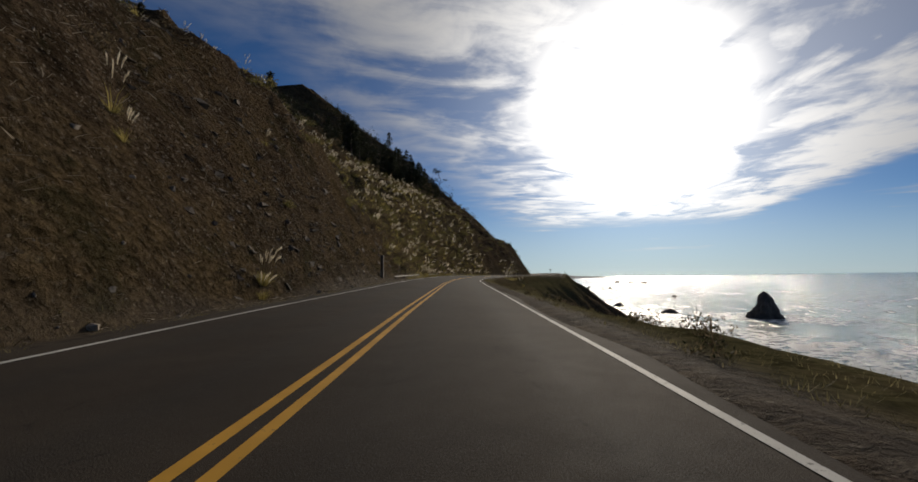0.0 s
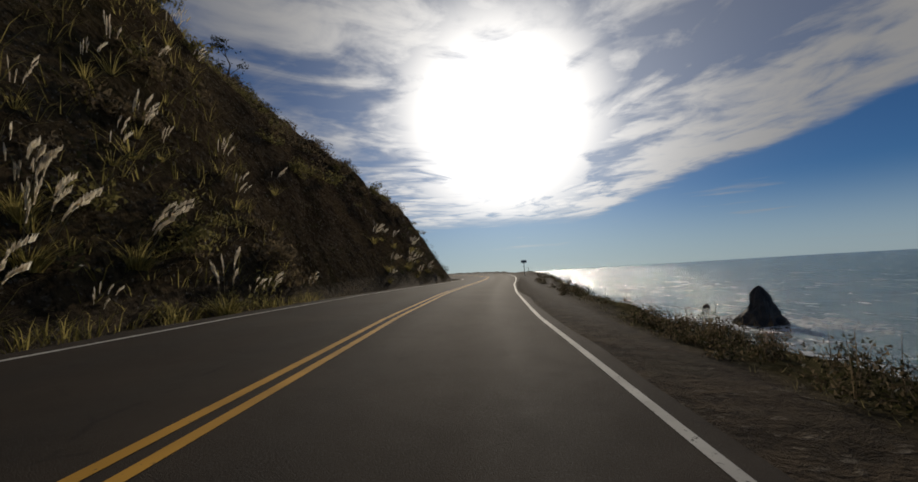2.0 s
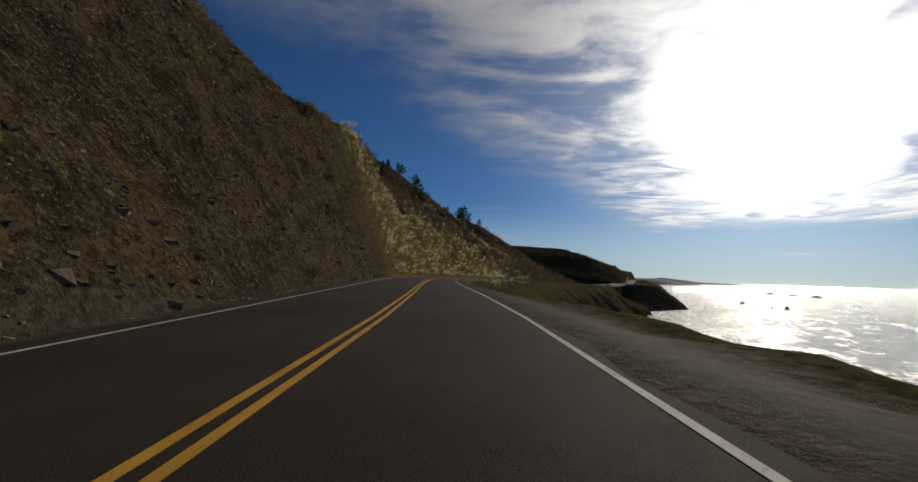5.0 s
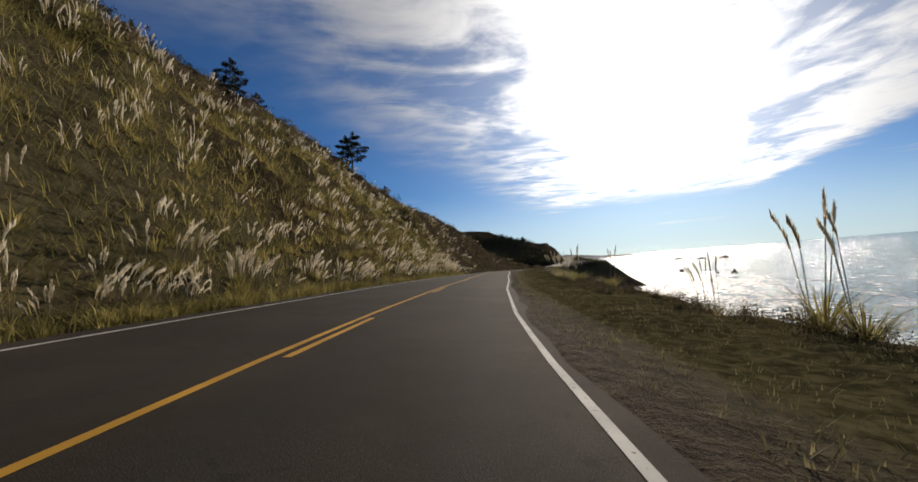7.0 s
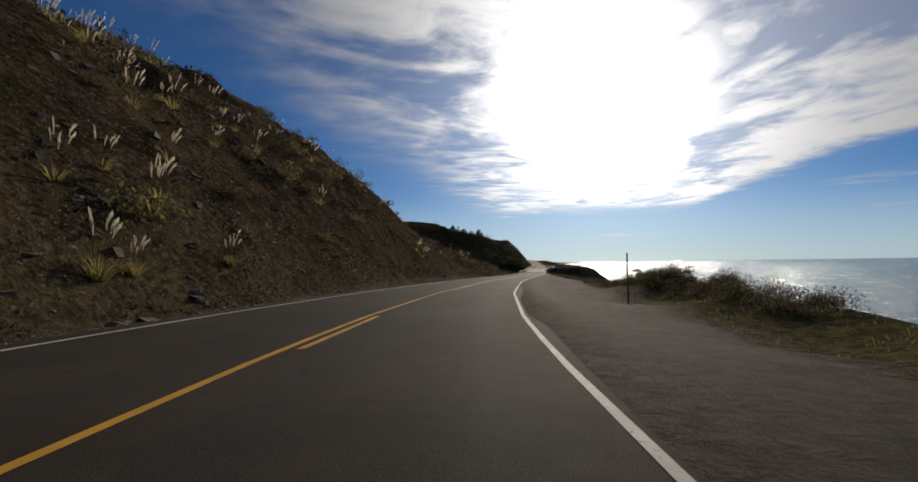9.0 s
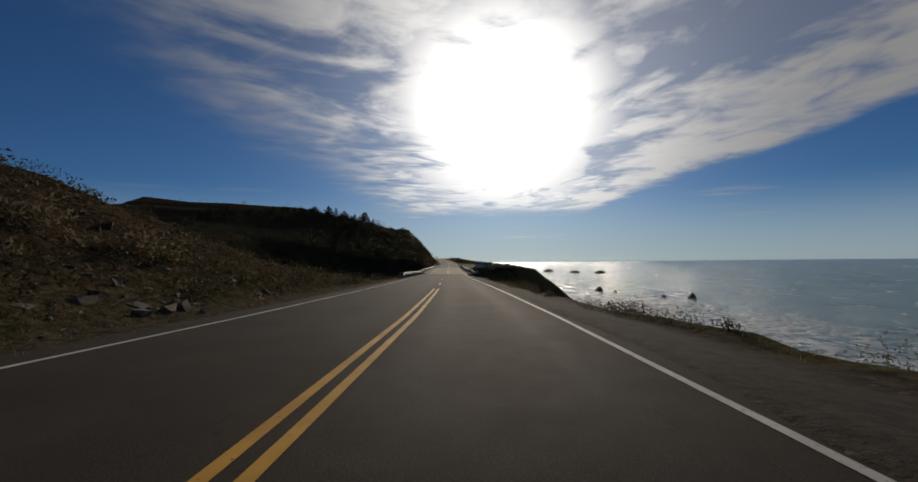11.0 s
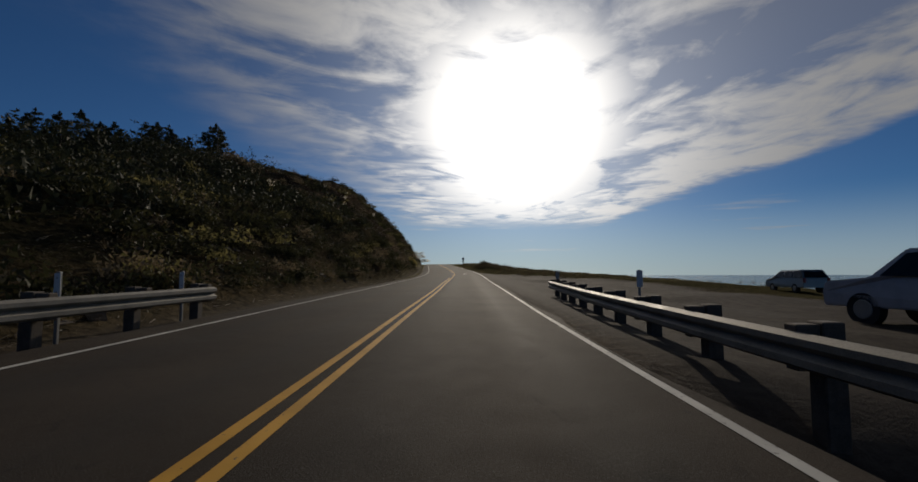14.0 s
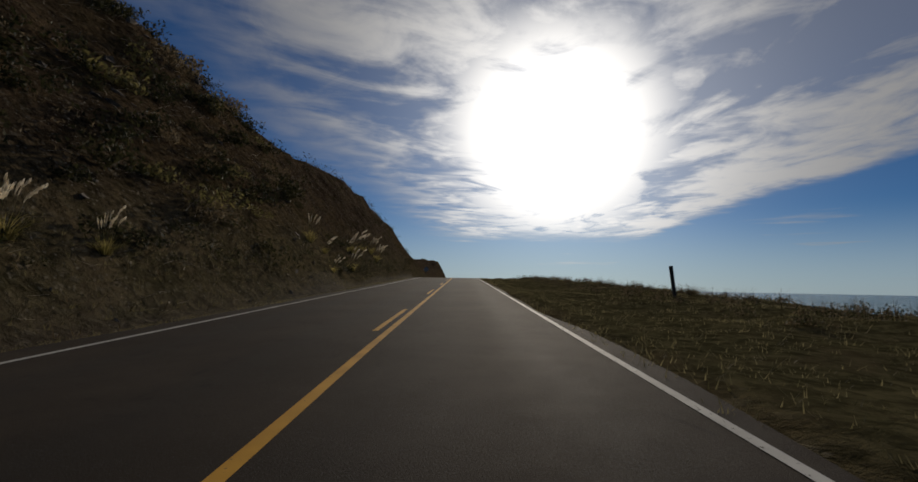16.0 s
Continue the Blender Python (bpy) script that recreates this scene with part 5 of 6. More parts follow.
def build_pampas():
    proto = []
    for k in range(9):
        # the last three are thin, upright clumps that stand on the cliff edge
        leaf, stalk, plume = pampas_parts(230, 6 + k, 1.0) if k < 6 else pampas_parts(120, k - 3, 1.0, wind=-0.25)
        ob = new("pampas_grass")
        tagged(ob, "arching pampas grass clump with pale feathery plumes", "pampas grass", "pampas clumps")
        for name, (v, f), mat in (("leaves", leaf, M_BLADE), ("stalks", stalk, M_STALK), ("plumes", plume, M_PLUME)):
            p = new(name, mesh_of(name, v.tolist(), f if isinstance(f, list) else f.tolist(), mat))
            p.parent = ob
        proto.append(ob)
    spots = sorted(pampas_places(), key=lambda q: abs(q[1]) if q[1] > 0 else 0.0)
    # the clumps that stand nearest to the road one by one, the rest as one mass
    near, rest = spots[:297], spots[297:]
    used = set()
    for i, (s, u) in enumerate(near):
        x, y, z = on_hill(s, u, -0.06)
        k = rng.uniform(0.5, 1.0) if u > 0 else rng.uniform(0.85, 1.35)
        m = Matrix.Translation((float(x), float(y), float(z))) @ Matrix.Rotation(rng.uniform(-0.7, 0.7), 4, "Z") @ Matrix.Rotation(radians(rng.uniform(-4, 10)), 4, "Y")
        if 888 < s < 890:
            # a large clump that hangs from the bank towards the road
            d = on_hill(s, u - 1.0) - on_hill(s, u)
            m = Matrix.Translation((float(x), float(y), float(z))) @ Matrix.Rotation(radians(rng.uniform(25, 75)), 4, (float(-d[1]), float(d[0]), 0.0))
            k = rng.uniform(1.25, 1.6)
        kind = 6 + i % 3 if u < 0 else i % 6
        if kind not in used:
            used.add(kind)
            proto[kind].matrix_basis = m @ Matrix.Scale(k, 4)
        else:
            ob = copy_thing(proto[kind], m)
            ob.scale = (k, k, k)
    lv, lf, pv, pf = [], [], [], []
    n0 = n1 = 0
    for s0, s1, u0, u1, n in ((345, 475, 9, 18, 340), (380, 470, 18, 34, 60), (55, 145, 8, 32, 330), (440, 580, 24, 48, 70), (12, 60, 18, 36, 10), (560, 640, 12, 30, 14), (494, 540, 10.5, 28, 60)):
        rest += [(rng.uniform(s0, s1), rng.uniform(u0, u1)) for _ in range(n)]
    for s, u in rest:
        base = on_hill(s, u, -0.05)
        leaf, _, plume = pampas_parts(44, 6, rng.uniform(0.5, 0.95), 2, 34)
        lv.append(leaf[0] + base)
        lf += [tuple(i + n0 for i in q) for q in leaf[1]]
        n0 += len(leaf[0])
        pv.append(plume[0] + base)
        pf.append(plume[1] + n1)
        n1 += len(plume[0])
    soup("pampas_bank_leaves", np.concatenate(lv), lf, M_BLADE, "mass of pampas grass leaves high on the slope", "pampas grass")
    soup("pampas_bank_plumes", np.concatenate(pv), np.concatenate(pf), M_PLUME, "pale pampas plumes high on the slope", "pampas grass")


def build_scrub():
    """Low shrubs over the hillside: leaf faces in squat domes."""
    for name, mat, n, leaves, lab, dense in (("hillside_scrub", M_SCRUB, 11000, 36, "dark low scrub scattered over the hillside", 1), ("dry_brush", M_DRY, 17000, 18, "dry brown brush and stems over the hillside", 0)):
        s = rng.uniform(-30, 1000, n)
        u = 8.2 + 62 * rng.uniform(0, 1, n) ** 2.0
        x, y, _ = plan(s, u)
        want = 0.5 + 0.9 * fbm(x, y, 26.0, 3, 61 + dense)
        want = want + (np.interp(s, [0, 60, 80, 140, 180, 240, 340, 480, 600, 790, 820, 1000], [-0.35, -0.25, -0.1, -0.05, 0.1, -0.15, 0.1, 0.0, 0.1, 0.5, 0.6, 0.6]) if dense else 0.15)
        keep = (rng.uniform(0, 1, n) < want) & (valley(s) < 0.3)
        s, u = s[keep], u[keep]
        c = on_hill(s, u)
        r = ((0.22 if dense else 0.16) + (0.75 if dense else 0.4) * rng.uniform(0, 1, len(s)) ** 2.0) * (1 + u / 45)
        d = unit(len(s) * leaves).reshape(len(s), leaves, 3)
        d[:, :, 2] = np.abs(d[:, :, 2]) * 0.8
        rad = rng.uniform(0.55, 1.05, (len(s), leaves, 1))
        at = c[:, None] + d * rad * r[:, None, None] + np.array([0, 0, 0.05])
        v = cards(at.reshape(-1, 3), np.repeat(r * 0.105, leaves) + 0.014, 0.5)
        soup(name, v, leaf_faces(len(v) // 3), mat, lab, "scrub")



M_BUSH = leafy("yellow_green_bush_leaves", (0.048, 0.047, 0.017), (0.22, 0.19, 0.072), 0.7, 0.5)


def build_bushes():
    """Rounded waist-high bushes that stand out of the slope."""
    s, u = [], []
    for s0, s1, u0, u1, n in ((56, 142, 8.2, 14, 190), (56, 190, 12, 46, 420), (340, 480, 16, 50, 420), (480, 640, 10, 40, 190), (200, 330, 12, 46, 120), (170, 342, 8.4, 22, 110), (-20, 56, 10, 44, 90), (797, 866, 8.4, 40, 520), (866, 900, 8.6, 40, 90), (900, 936, 8.4, 26, 190)):
        s.append(rng.uniform(s0, s1, n))
        u.append(u0 + (u1 - u0) * rng.uniform(0, 1, n) ** 1.2)
    s, u = np.concatenate(s), np.concatenate(u)
    n, k = len(s), 250
    c = on_hill(s, u)
    r = rng.uniform(0.45, 1.25, n) * (1 + u / 70)
    # several lobes to a bush
    lobe = rng.normal(size=(n, 5, 3)) * np.array([0.40, 0.40, 0.22])
    which = rng.integers(0, 5, (n, k))
    d = unit(n * k).reshape(n, k, 3) * rng.uniform(0.2, 0.58, (n, k, 1)) + lobe[np.arange(n)[:, None], which]
    d[:, :, 2] = np.abs(d[:, :, 2]) * 0.9
    at = (c[:, None] + d * r[:, None, None]).reshape(-1, 3)
    green = np.repeat(rng.uniform(0, 1, n) < np.interp(s, [0, 56, 140, 200, 340, 480, 640, 800, 1000], [0.35, 0.5, 0.5, 0.25, 0.4, 0.35, 0.35, 0.45, 0.4]), k)
    size = np.repeat(r * 0.105, k)
    dark = np.repeat((s > 700) & (rng.uniform(0, 1, n) < 0.75), k)
    for name, mat, sel in (("slope_bushes", M_BUSH, green & ~dark), ("dry_slope_bushes", M_DRY, ~green & ~dark), ("dark_slope_bushes", M_SCRUB, dark)):
        v = cards(at[sel], size[sel], 0.5)
        soup(name, v, leaf_faces(len(v) // 3), mat, "rounded bushes growing out of the slope", "bush")


def build_tufts():
    """Grass tufts: dry on the slopes, short and green along the verges."""
    n = 14000
    s = rng.uniform(-20, 960, n)
    u = 7.2 + 40 * rng.uniform(0, 1, n) ** 1.7
    keep = valley(s) < 0.2
    base = np.repeat(on_hill(s[keep], u[keep], -0.03), 7, 0)
    m = len(base)
    a, o = rng.uniform(0, math.tau, m), rng.uniform(0.1, 0.6, m)
    v, f = blades(base + np.stack([np.cos(a), np.sin(a), 0 * a], 1) * 0.1, np.stack([np.cos(a) * o, np.sin(a) * o, 0 * a + 0.9], 1), rng.uniform(0.2, 0.7, m), 0 * a + 0.018, 1)
    soup("dry_grass", v, f, M_DRY, "dry straw-coloured grass tufts on the slope", "grass")
    # dead stems that lie about on the bare ground
    n = 26000
    s = np.choose(rng.integers(0, 4, n), [rng.uniform(-10, 75, n), rng.uniform(165, 345, n), rng.uniform(470, 640, n), rng.uniform(800, 930, n)])
    base = on_hill(s, 7.3 + 30 * rng.uniform(0, 1, n) ** 1.5, 0.03)
    a = rng.uniform(0, math.tau, n)
    v, f = blades(base, np.stack([np.cos(a), np.sin(a), rng.uniform(-0.2, 0.8, n)], 1), rng.uniform(0.12, 0.42, n), rng.uniform(0.016, 0.045, n), 1)
    soup("dead_stems", v, f, M_STRAW, "bleached dead stems lying on the slope", "litter")
    # tall coarse grass between the pampas clumps
    n = 19000
    s = np.where(rng.uniform(0, 1, n) < 0.8, rng.uniform(343, 478, n), rng.uniform(58, 142, n))
    u = 7.3 + 13 * rng.uniform(0, 1, n) ** 1.2
    base = np.repeat(on_hill(s, u, -0.05), 6, 0)
    m = len(base)
    a, o = rng.uniform(0, math.tau, m), rng.uniform(0.1, 0.6, m)
    v, f = blades(base + np.stack([np.cos(a), np.sin(a), 0 * a], 1) * 0.2, np.stack([np.cos(a) * o, np.sin(a) * o, 0 * a + 0.9], 1), rng.uniform(0.4, 1.3, m), 0 * a + 0.026, 2)
    soup("coarse_bank_grass", v, f, M_BLADE, "coarse yellow-green grass between the pampas clumps", "grass")
    n = 62000
    s = np.concatenate([rng.uniform(0, 250, 14000), rng.uniform(330, 560, 22000), rng.uniform(560, 700, 4000), rng.uniform(845, 960, 22000)])
    c = centre(s)
    e = np.interp(s, SHORE_STATION, EDGE)
    right = rng.uniform(0, 1, n) < 0.74
    lay = gravel_width(s)
    lo = lane_r(s) - c + lay
    u = np.where(right, -(lo + (np.maximum(e - lo, 0.3) + 2.5) * rng.uniform(0, 1, n)), c + LANE_L + 1.3 + 2.6 * rng.uniform(0, 1, n) ** 1.3)
    keep = valley(s) < 0.05
    s, u = s[keep], u[keep]
    base = np.repeat(on_hill(s, u, -0.03), 6, 0)
    m = len(base)
    a, o = rng.uniform(0, math.tau, m), rng.uniform(0.05, 0.4, m)
    v, f = blades(base + np.stack([np.cos(a), np.sin(a), 0 * a], 1) * 0.12, np.stack([np.cos(a) * o, np.sin(a) * o, 0 * a + 0.9], 1),
                  rng.uniform(0.06, 0.24, m), 0 * a + 0.016, 1)
    soup("verge_grass", v, f, M_GRASS, "short green and straw grass along the verges", "grass")


def build_edge_brush():
    """Knee-high brush and dry stems along the cliff edge."""
    runs = ((-10, 70, 90), (66, 132, 620), (130, 175, 90), (178, 200, 30), (340, 450, 620), (450, 505, 90), (519, 543, 260), (878, 892, 200), (545, 655, 300), (845, 990, 900), (805, 850, 60), (783, 793, 60))
    at, stems, size = [], [], []
    for s0, s1, n in runs:
        s = rng.uniform(s0, s1, n)
        e = np.interp(s, SHORE_STATION, EDGE)
        if s0 == 845:
            u = -rng.uniform(6.8, 17, n)
        elif s0 == 783:
            u = -rng.uniform(12.5, 23, n)
        elif s0 == 519:
            u = -rng.uniform(7.2, 9.6, n)
        elif s0 == 878:
            u = -rng.uniform(3.9, 8.0, n)
        else:
            u = -(e + rng.uniform(-1.6, 1.6, n))
        c = on_hill(s, u)
        r = rng.uniform(0.2, 0.5, n) * (1.25 if s0 in (519, 545) else 3.0 if s0 == 783 else 1.0)
        fine = s0 in (878, 66, 340, 519, 545)
        k = 600 if s0 == 783 else 300 if s0 == 878 else 150 if fine else 90
        d = unit(n * k).reshape(n, k, 3)
        d[:, :, 2] = np.abs(d[:, :, 2]) * 0.95
        at.append((c[:, None] + d * rng.uniform(0.3, 1.05, (n, k, 1)) * r[:, None, None]).reshape(-1, 3))
        size.append(np.full(n * k, 0.026 if s0 == 878 else 0.085 if s0 == 783 else 0.036 if fine else 0.046))
        stems.append(np.repeat(c, 6, 0))
    at, size = np.concatenate(at), np.concatenate(size)
    half = rng.uniform(0, 1, len(at)) < 0.5
    for name, mat, sel in (("cliff_edge_brush", M_SCRUB, half), ("cliff_edge_dry_brush", M_DRY, ~half)):
        v = cards(at[sel], size[sel], 0.7)
        soup(name, v, leaf_faces(len(v) // 3), mat, "tangled low brush along the cliff edge", "brush")
    b = np.concatenate(stems)
    m = len(b)
    a, o = rng.uniform(0, math.tau, m), rng.uniform(0.0, 0.4, m)
    v, f = blades(b, np.stack([np.cos(a) * o, np.sin(a) * o, 0 * a + 1], 1), rng.uniform(0.4, 1.15, m), 0 * a + 0.011, 3)
    soup("dry_stems", v, f, M_DRY, "thin dry stems standing out of the edge brush", "brush")


def build_scree():
    """Loose broken stones on the bare parts of the slope and along its foot."""
    ico = bmesh.new()
    bmesh.ops.create_icosphere(ico, subdivisions=1, radius=1.0)
    iv = np.array([v.co[:] for v in ico.verts])
    tri = np.array([[v.index for v in f.verts] for f in ico.faces])
    ico.free()
    n = 5200
    s = rng.choice([0, 1, 2, 3], n, p=[0.3, 0.33, 0.27, 0.1])
    s = np.choose(s, [rng.uniform(-20, 70, n), rng.uniform(175, 345, n), rng.uniform(470, 640, n), rng.uniform(800, 930, n)])
    u = 7.4 + 40 * rng.uniform(0, 1, n) ** 1.7
    c = on_hill(s, u)
    r = 0.03 + 0.11 * rng.uniform(0, 1, n) ** 3.0
    k = iv[None] * rng.uniform(0.5, 1.3, (n, len(iv), 1)) * (r[:, None] * rng.uniform(0.5, 1.5, (n, 3)))[:, None]
    v = (c[:, None] + k).reshape(-1, 3)
    f = (tri[None] + (np.arange(n) * len(iv))[:, None, None]).reshape(-1, 3)
    soup("loose_stones", v, f, M_STONE, "loose broken stones on the slope", "stones")
    # ledges of broken rock that stand out of the cut face: angular blocks, half buried and tilted with the beds
    n = 19000
    s = rng.choice([0, 1, 2, 3], n, p=[0.26, 0.40, 0.28, 0.06])
    s = np.choose(s, [rng.uniform(-20, 66, n), rng.uniform(165, 345, n), rng.uniform(475, 640, n), rng.uniform(800, 930, n)])
    u = 7.8 + 34 * rng.uniform(0, 1, n) ** 1.5
    x, y, _ = plan(s, u)
    keep = fbm(x, y, 5.0, 3, 91) > rng.uniform(-0.45, 0.35, n)          # they crop out in bands
    s, u = s[keep], u[keep]
    n = len(s)
    cube = np.array([(i, j, k) for i in (-1, 1) for j in (-1, 1) for k in (-1, 1)], float)
    quad = np.array([(0, 1, 3, 2), (4, 6, 7, 5), (0, 4, 5, 1), (2, 3, 7, 6), (0, 2, 6, 4), (1, 5, 7, 3)])
    r = (0.035 + 0.12 * rng.uniform(0, 1, n) ** 2.4) * (1 + u / 40)
    k = cube[None] * rng.uniform(0.3, 1.35, (n, 8, 3)) * (r[:, None] * np.stack([rng.uniform(0.5, 1.2, n), rng.uniform(0.6, 1.6, n), rng.uniform(0.4, 1.0, n)], 1))[:, None]
    tilt = rng.normal(0.5, 0.6, n)
    c_, s_ = np.cos(tilt)[:, None], np.sin(tilt)[:, None]
    k = np.stack([k[..., 0] * c_ + k[..., 2] * s_, k[..., 1] + 0.35 * k[..., 0], -k[..., 0] * s_ + k[..., 2] * c_], -1)
    v = (on_hill(s, u, -0.04)[:, None] + k).reshape(-1, 3)
    f = (quad[None] + (np.arange(n) * 8)[:, None, None]).reshape(-1, 4)
    soup("rock_outcrops", v, f, M_RIB, "angular ledges of broken rock in the cut face", "rocks")


# ---- trees ----


def tree_meshes(kind, seed):
    """Trunk with limbs, and a crown of needle clumps, about the root."""
    r = random.Random(seed)
    h = 9.0
    bm = bmesh.new()
    pts = [Vector((0, 0, -0.8))]
    for k in range(1, 7):
        pts.append(Vector((r.uniform(-0.12, 0.12) * k * (1.6 if kind == "bare" else 0.8), r.uniform(-0.12, 0.12) * k, h * k / 6)))
    for k in range(6):
        rod(bm, pts[k], pts[k + 1], 0.26 * (1 - k / 6.6), 0.26 * (1 - (k + 1) / 6.6), 7)
    puffs = []
    if kind == "bare":
        for k in range(7):
            a = r.uniform(0, math.tau)
            b = pts[3 + k % 3].lerp(pts[4 + k % 3], r.random())
            e = b + Vector((math.cos(a) * r.uniform(1.2, 2.4), math.sin(a) * r.uniform(1.2, 2.4), r.uniform(0.6, 1.8)))
            rod(bm, b, e, 0.07, 0.03, 5)
            puffs.append((e, Vector((0.95, 0.95, 0.38))))
        puffs.append((pts[6], Vector((1.3, 1.3, 0.6))))
    else:
        n = 20 if kind == "pine" else 15
        for k in range(n):
            q = (k + 0.5) / n
            z = h * (0.18 + 0.8 * q) if kind == "pine" else h * (0.3 + 0.62 * q)
            reach = (2.6 * (1 - q) ** 0.8 + 0.35) if kind == "pine" else 3.0 * math.sin(math.pi * (0.25 + 0.7 * q)) + 0.4
            a = k * 2.4 + r.uniform(-0.5, 0.5)
            b = Vector((0, 0, z))
            e = b + Vector((math.cos(a) * reach * r.uniform(0.6, 1.0) + 0.5 * q, math.sin(a) * reach * r.uniform(0.6, 1.0), r.uniform(-0.2, 0.5)))
            rod(bm, b, e, 0.06, 0.02, 5)
            puffs.append((b.lerp(e, 0.62), Vector((reach * 0.45 + 0.3, reach * 0.45 + 0.3, 0.45))))
            puffs.append((e, Vector((0.75, 0.75, 0.4))))
        puffs.append((Vector((0.4, 0, h)), Vector((0.5, 0.5, 0.8))))
    k = 75 if kind == "cypress" else 40
    at = np.concatenate([np.array(c[:]) + unit(k) * rng.uniform(0.3, 1.05, (k, 1)) * np.array(w[:]) for c, w in puffs])
    return bm, cards(at, 0.25, 0.4)


def build_trees():
    protos = {}
    for kind, count in (("pine", 3), ("cypress", 3), ("bare", 1)):
        for k in range(count):
            bm, v = tree_meshes(kind, 7 * k + len(kind))
            lab = {"pine": "dark ragged pine on the hillside ridge", "cypress": "dark wind-bent cypress on the hillside ridge", "bare": "lone tall pine with bare trunk and sparse tufts on the ridge"}[kind]
            ob = tagged(new("%s_tree" % ("pine" if kind != "cypress" else "cypress")), lab, "tree", "ridge trees")
            part("trunk", bm, M_BARK, ob)
            p = new("crown", mesh_of("crown", v.tolist(), leaf_faces(len(v) // 3).tolist(), M_PINE))
            p.parent = ob
            protos.setdefault(kind, []).append([ob, False])
    spots = [("bare", 224, 50, 1.35), ("cypress", 494, 33, 1.05), ("cypress", 497, 35, 0.85), ("cypress", 466, 44, 0.6)]
    for s0, s1, u0, u1, n in ((60, 150, 46, 62, 16), (112, 165, 32, 46, 44), (150, 240, 55, 80, 14), (20, 70, 50, 66, 8), (268, 350, 42, 70, 22), (430, 470, 42, 52, 4), (440, 600, 66, 100, 24), (884, 950, 46, 140, 84), (800, 880, 42, 62, 24)):
        for _ in range(n):
            spots.append((rng.choice(["pine", "cypress"]) if s0 != 800 else "cypress", rng.uniform(s0, s1), rng.uniform(u0, u1), rng.uniform(0.4, 0.85) * (1.2 if s0 == 112 else 1.0 if s0 == 884 else 0.7 if s0 == 800 else 1.0)))
    for i, (kind, s, u, k) in enumerate(spots):
        p = protos[str(kind)][i % len(protos[str(kind)])]
        x, y, z = on_hill(s, u)
        m = Matrix.Translation((float(x), float(y), float(z))) @ Matrix.Rotation(rng.uniform(0, math.tau), 4, "Z")
        if not p[1]:
            p[1] = True
            p[0].matrix_basis = m @ Matrix.Scale(k, 4)
        else:
            ob = copy_thing(p[0], m)
            ob.scale = (k, k, k)


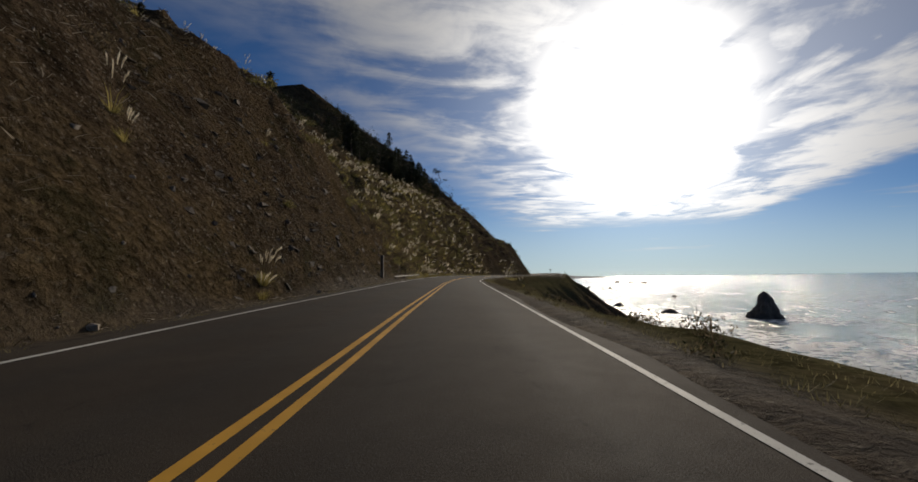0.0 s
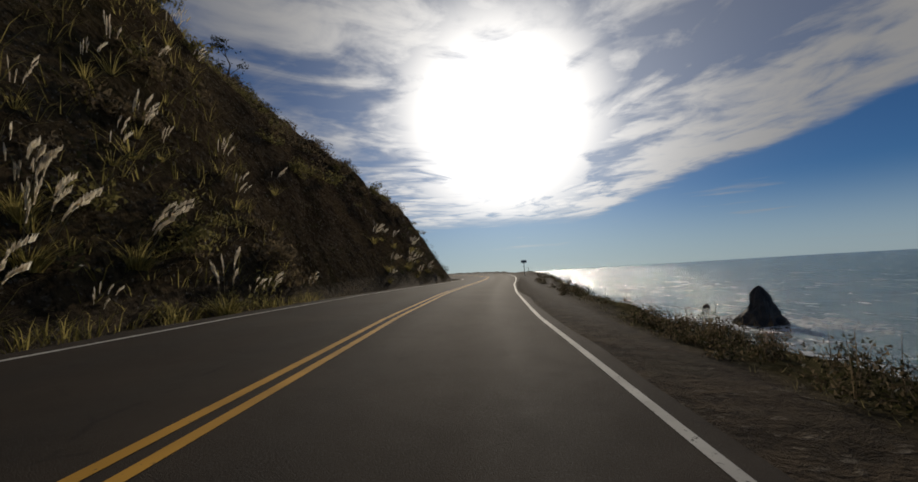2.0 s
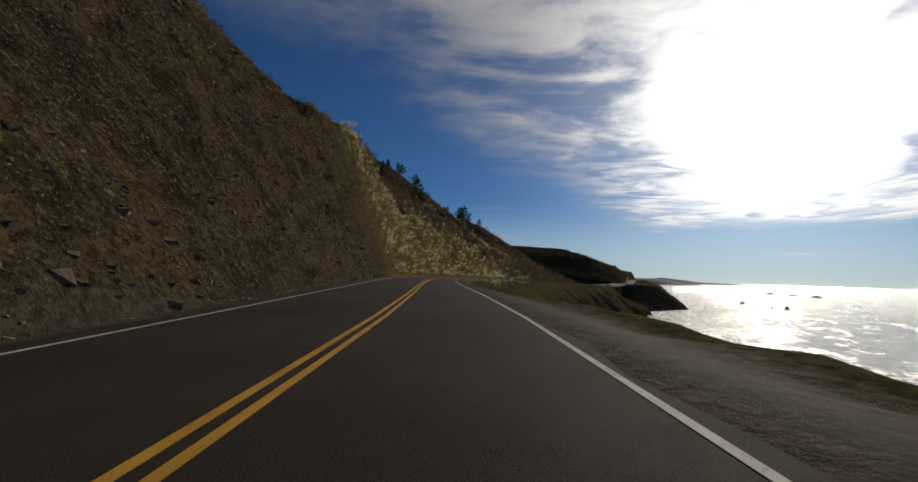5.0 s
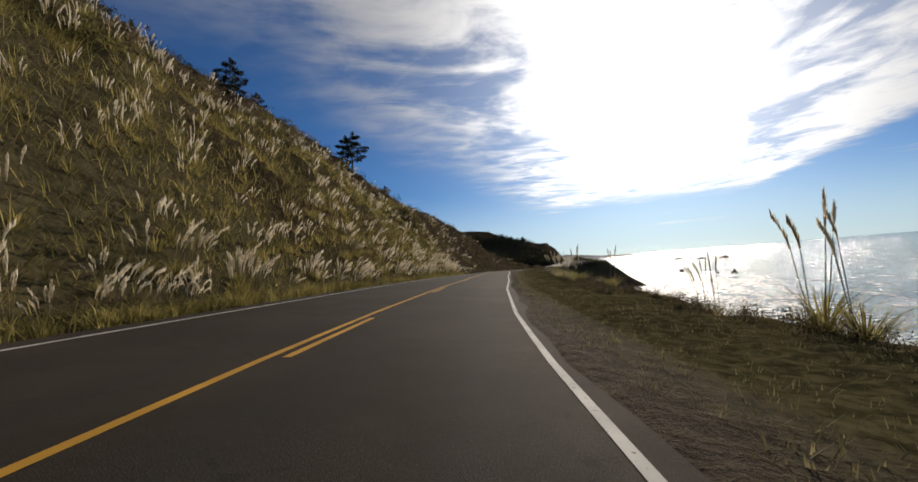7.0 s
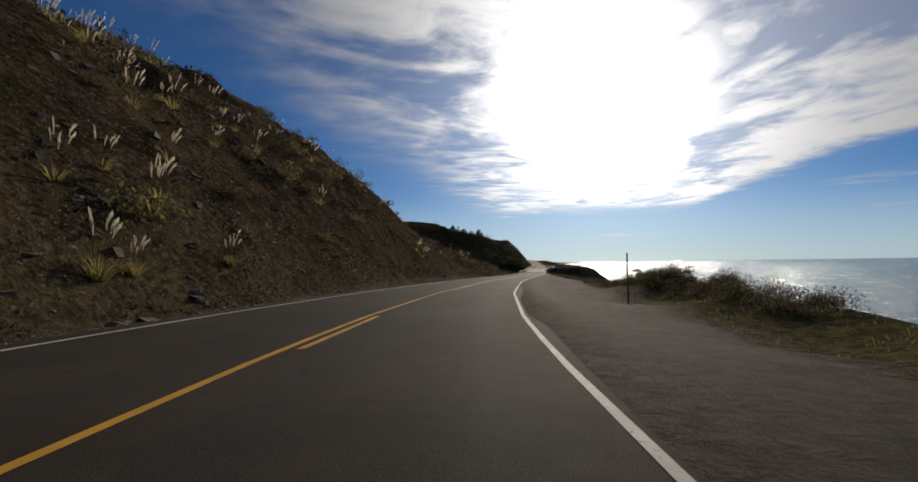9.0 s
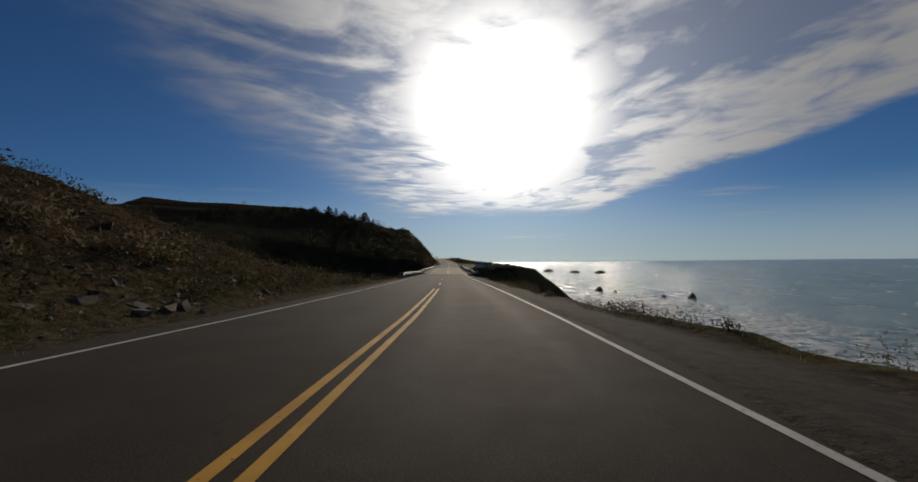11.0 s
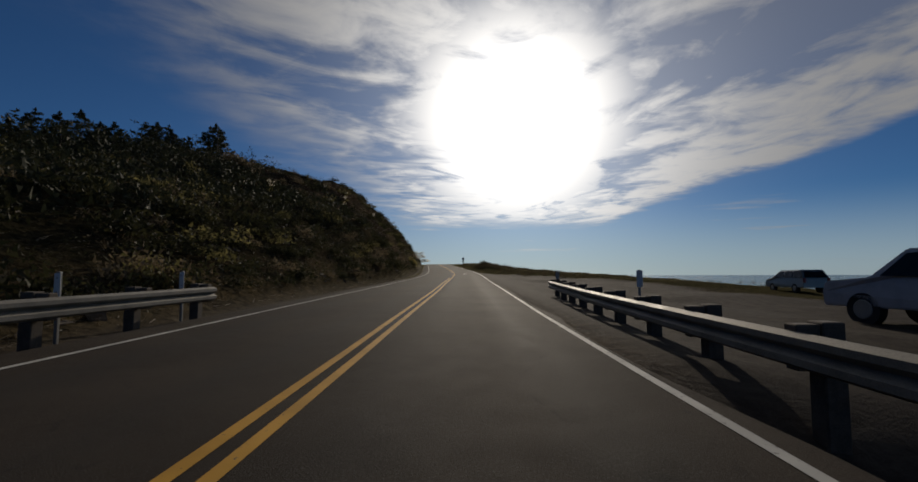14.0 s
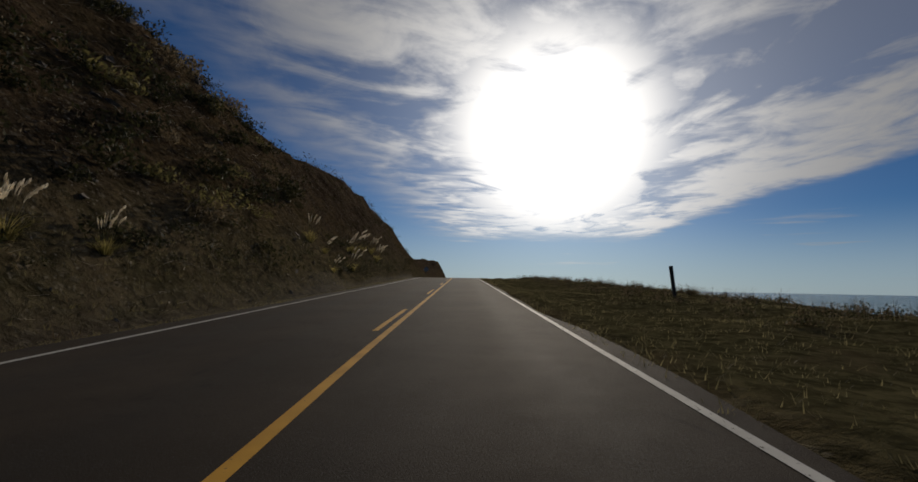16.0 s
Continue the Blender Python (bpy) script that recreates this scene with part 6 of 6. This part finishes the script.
def build_woods():
    """The far wooded slopes beyond the bridge, as one mass of tree tops."""
    s, u = [], []
    for s0, s1, u0, u1, n in ((797, 1260, 24, 108, 1900), (560, 700, 50, 108, 240), (290, 470, 50, 108, 420), (470, 580, 62, 130, 300), (40, 240, 40, 100, 1100),
                              (690, 800, 60, 109, 240), (860, 1150, 105, 230, 260), (796, 905, 13, 112, 2300), (776, 800, 9, 70, 420)):
        s.append(rng.uniform(s0, s1, n))
        u.append(rng.uniform(u0, u1, n))
    s, u = np.concatenate(s), np.concatenate(u)
    near = ((s > 862) & (u < 40)) | ((s < 700) & (s > 240) & (u < 50)) | ((s < 240) & (u < 46) & (s < 70))
    s, u = s[~near], u[~near]
    c = on_hill(s, u)
    n = len(s)
    h = rng.uniform(1.0, 3.0, n) * np.where((s > 790) & (s < 905) & (u < 74), 0.55 + u / 130, 1.0) * np.where(rng.uniform(0, 1, n) < 0.16, 1.9, 1.0)
    lump = (s > 790) & (s < 870)
    w = h * np.where(lump, rng.uniform(0.7, 1.1, n), rng.uniform(0.4, 0.75, n))
    k = 58
    q = rng.uniform(0, 1, (n, k))
    a = rng.uniform(0, math.tau, (n, k))
    pine = rng.uniform(0, 1, n)[:, None] < 0.45
    prof = np.where(pine, 1 - q * 0.95, np.sqrt(np.clip(1 - (2 * q - 0.9) ** 2, 0.05, 1))) * rng.uniform(0.5, 1.05, (n, k))
    at = np.stack([c[:, None, 0] + np.cos(a) * prof * w[:, None], c[:, None, 1] + np.sin(a) * prof * w[:, None], c[:, None, 2] - 0.3 + q * h[:, None]], -1).reshape(-1, 3)
    v = cards(at, np.repeat(np.minimum(h * 0.13, 0.27), k), 0.5)
    soup("far_woods", v, leaf_faces(len(v) // 3), M_PINE, "dark woods over the slopes beyond the bridge", "woods")


def build_branches():
    """Bleached fallen branches at the foot of the slope."""
    for k, (s, u, ln, turn) in enumerate(((208.2, 7.0, 1.7, 40), (209.4, 7.4, 1.2, 15), (206.6, 7.3, 1.0, 65), (212.5, 7.3, 1.5, 25), (216.0, 7.2, 1.1, 50), (230.5, 6.9, 1.4, 30), (100.5, 7.4, 1.1, 20), (895.0, 8.1, 1.2, 35))):
        ob = thing("fallen_branch", s, u, 0.05, turn, "bleached bent branch lying at the foot of the slope", "branch", "fallen branches")
        bm = bmesh.new()
        pts = [Vector((0, 0, 0.02)), Vector((0.05, ln * 0.35, 0.10)), Vector((-0.06, ln * 0.7, 0.16)), Vector((0.04, ln, 0.34))]
        for j in range(3):
            rod(bm, pts[j], pts[j + 1], 0.035 - 0.009 * j, 0.026 - 0.009 * j, 7)
        part("stem", bm, M_PALE, ob)
        bm = bmesh.new()
        rod(bm, pts[1], pts[1] + Vector((0.32, 0.22, 0.18)), 0.016, 0.006, 6)
        part("twig", bm, M_PALE, ob)


build_branches()
build_pampas()
build_scrub()
build_bushes()
build_tufts()
build_edge_brush()
build_scree()
build_trees()
build_woods()


# ---- scale ----
for me in bpy.data.meshes:
    me.transform(Matrix.Scale(K, 4))
for ob in bpy.data.objects:
    if ob.type in ("MESH", "EMPTY", "FONT"):
        ob.location = ob.location * K
        if ob.parent:
            m = ob.matrix_parent_inverse.copy()
            m.translation = m.translation * K
            ob.matrix_parent_inverse = m
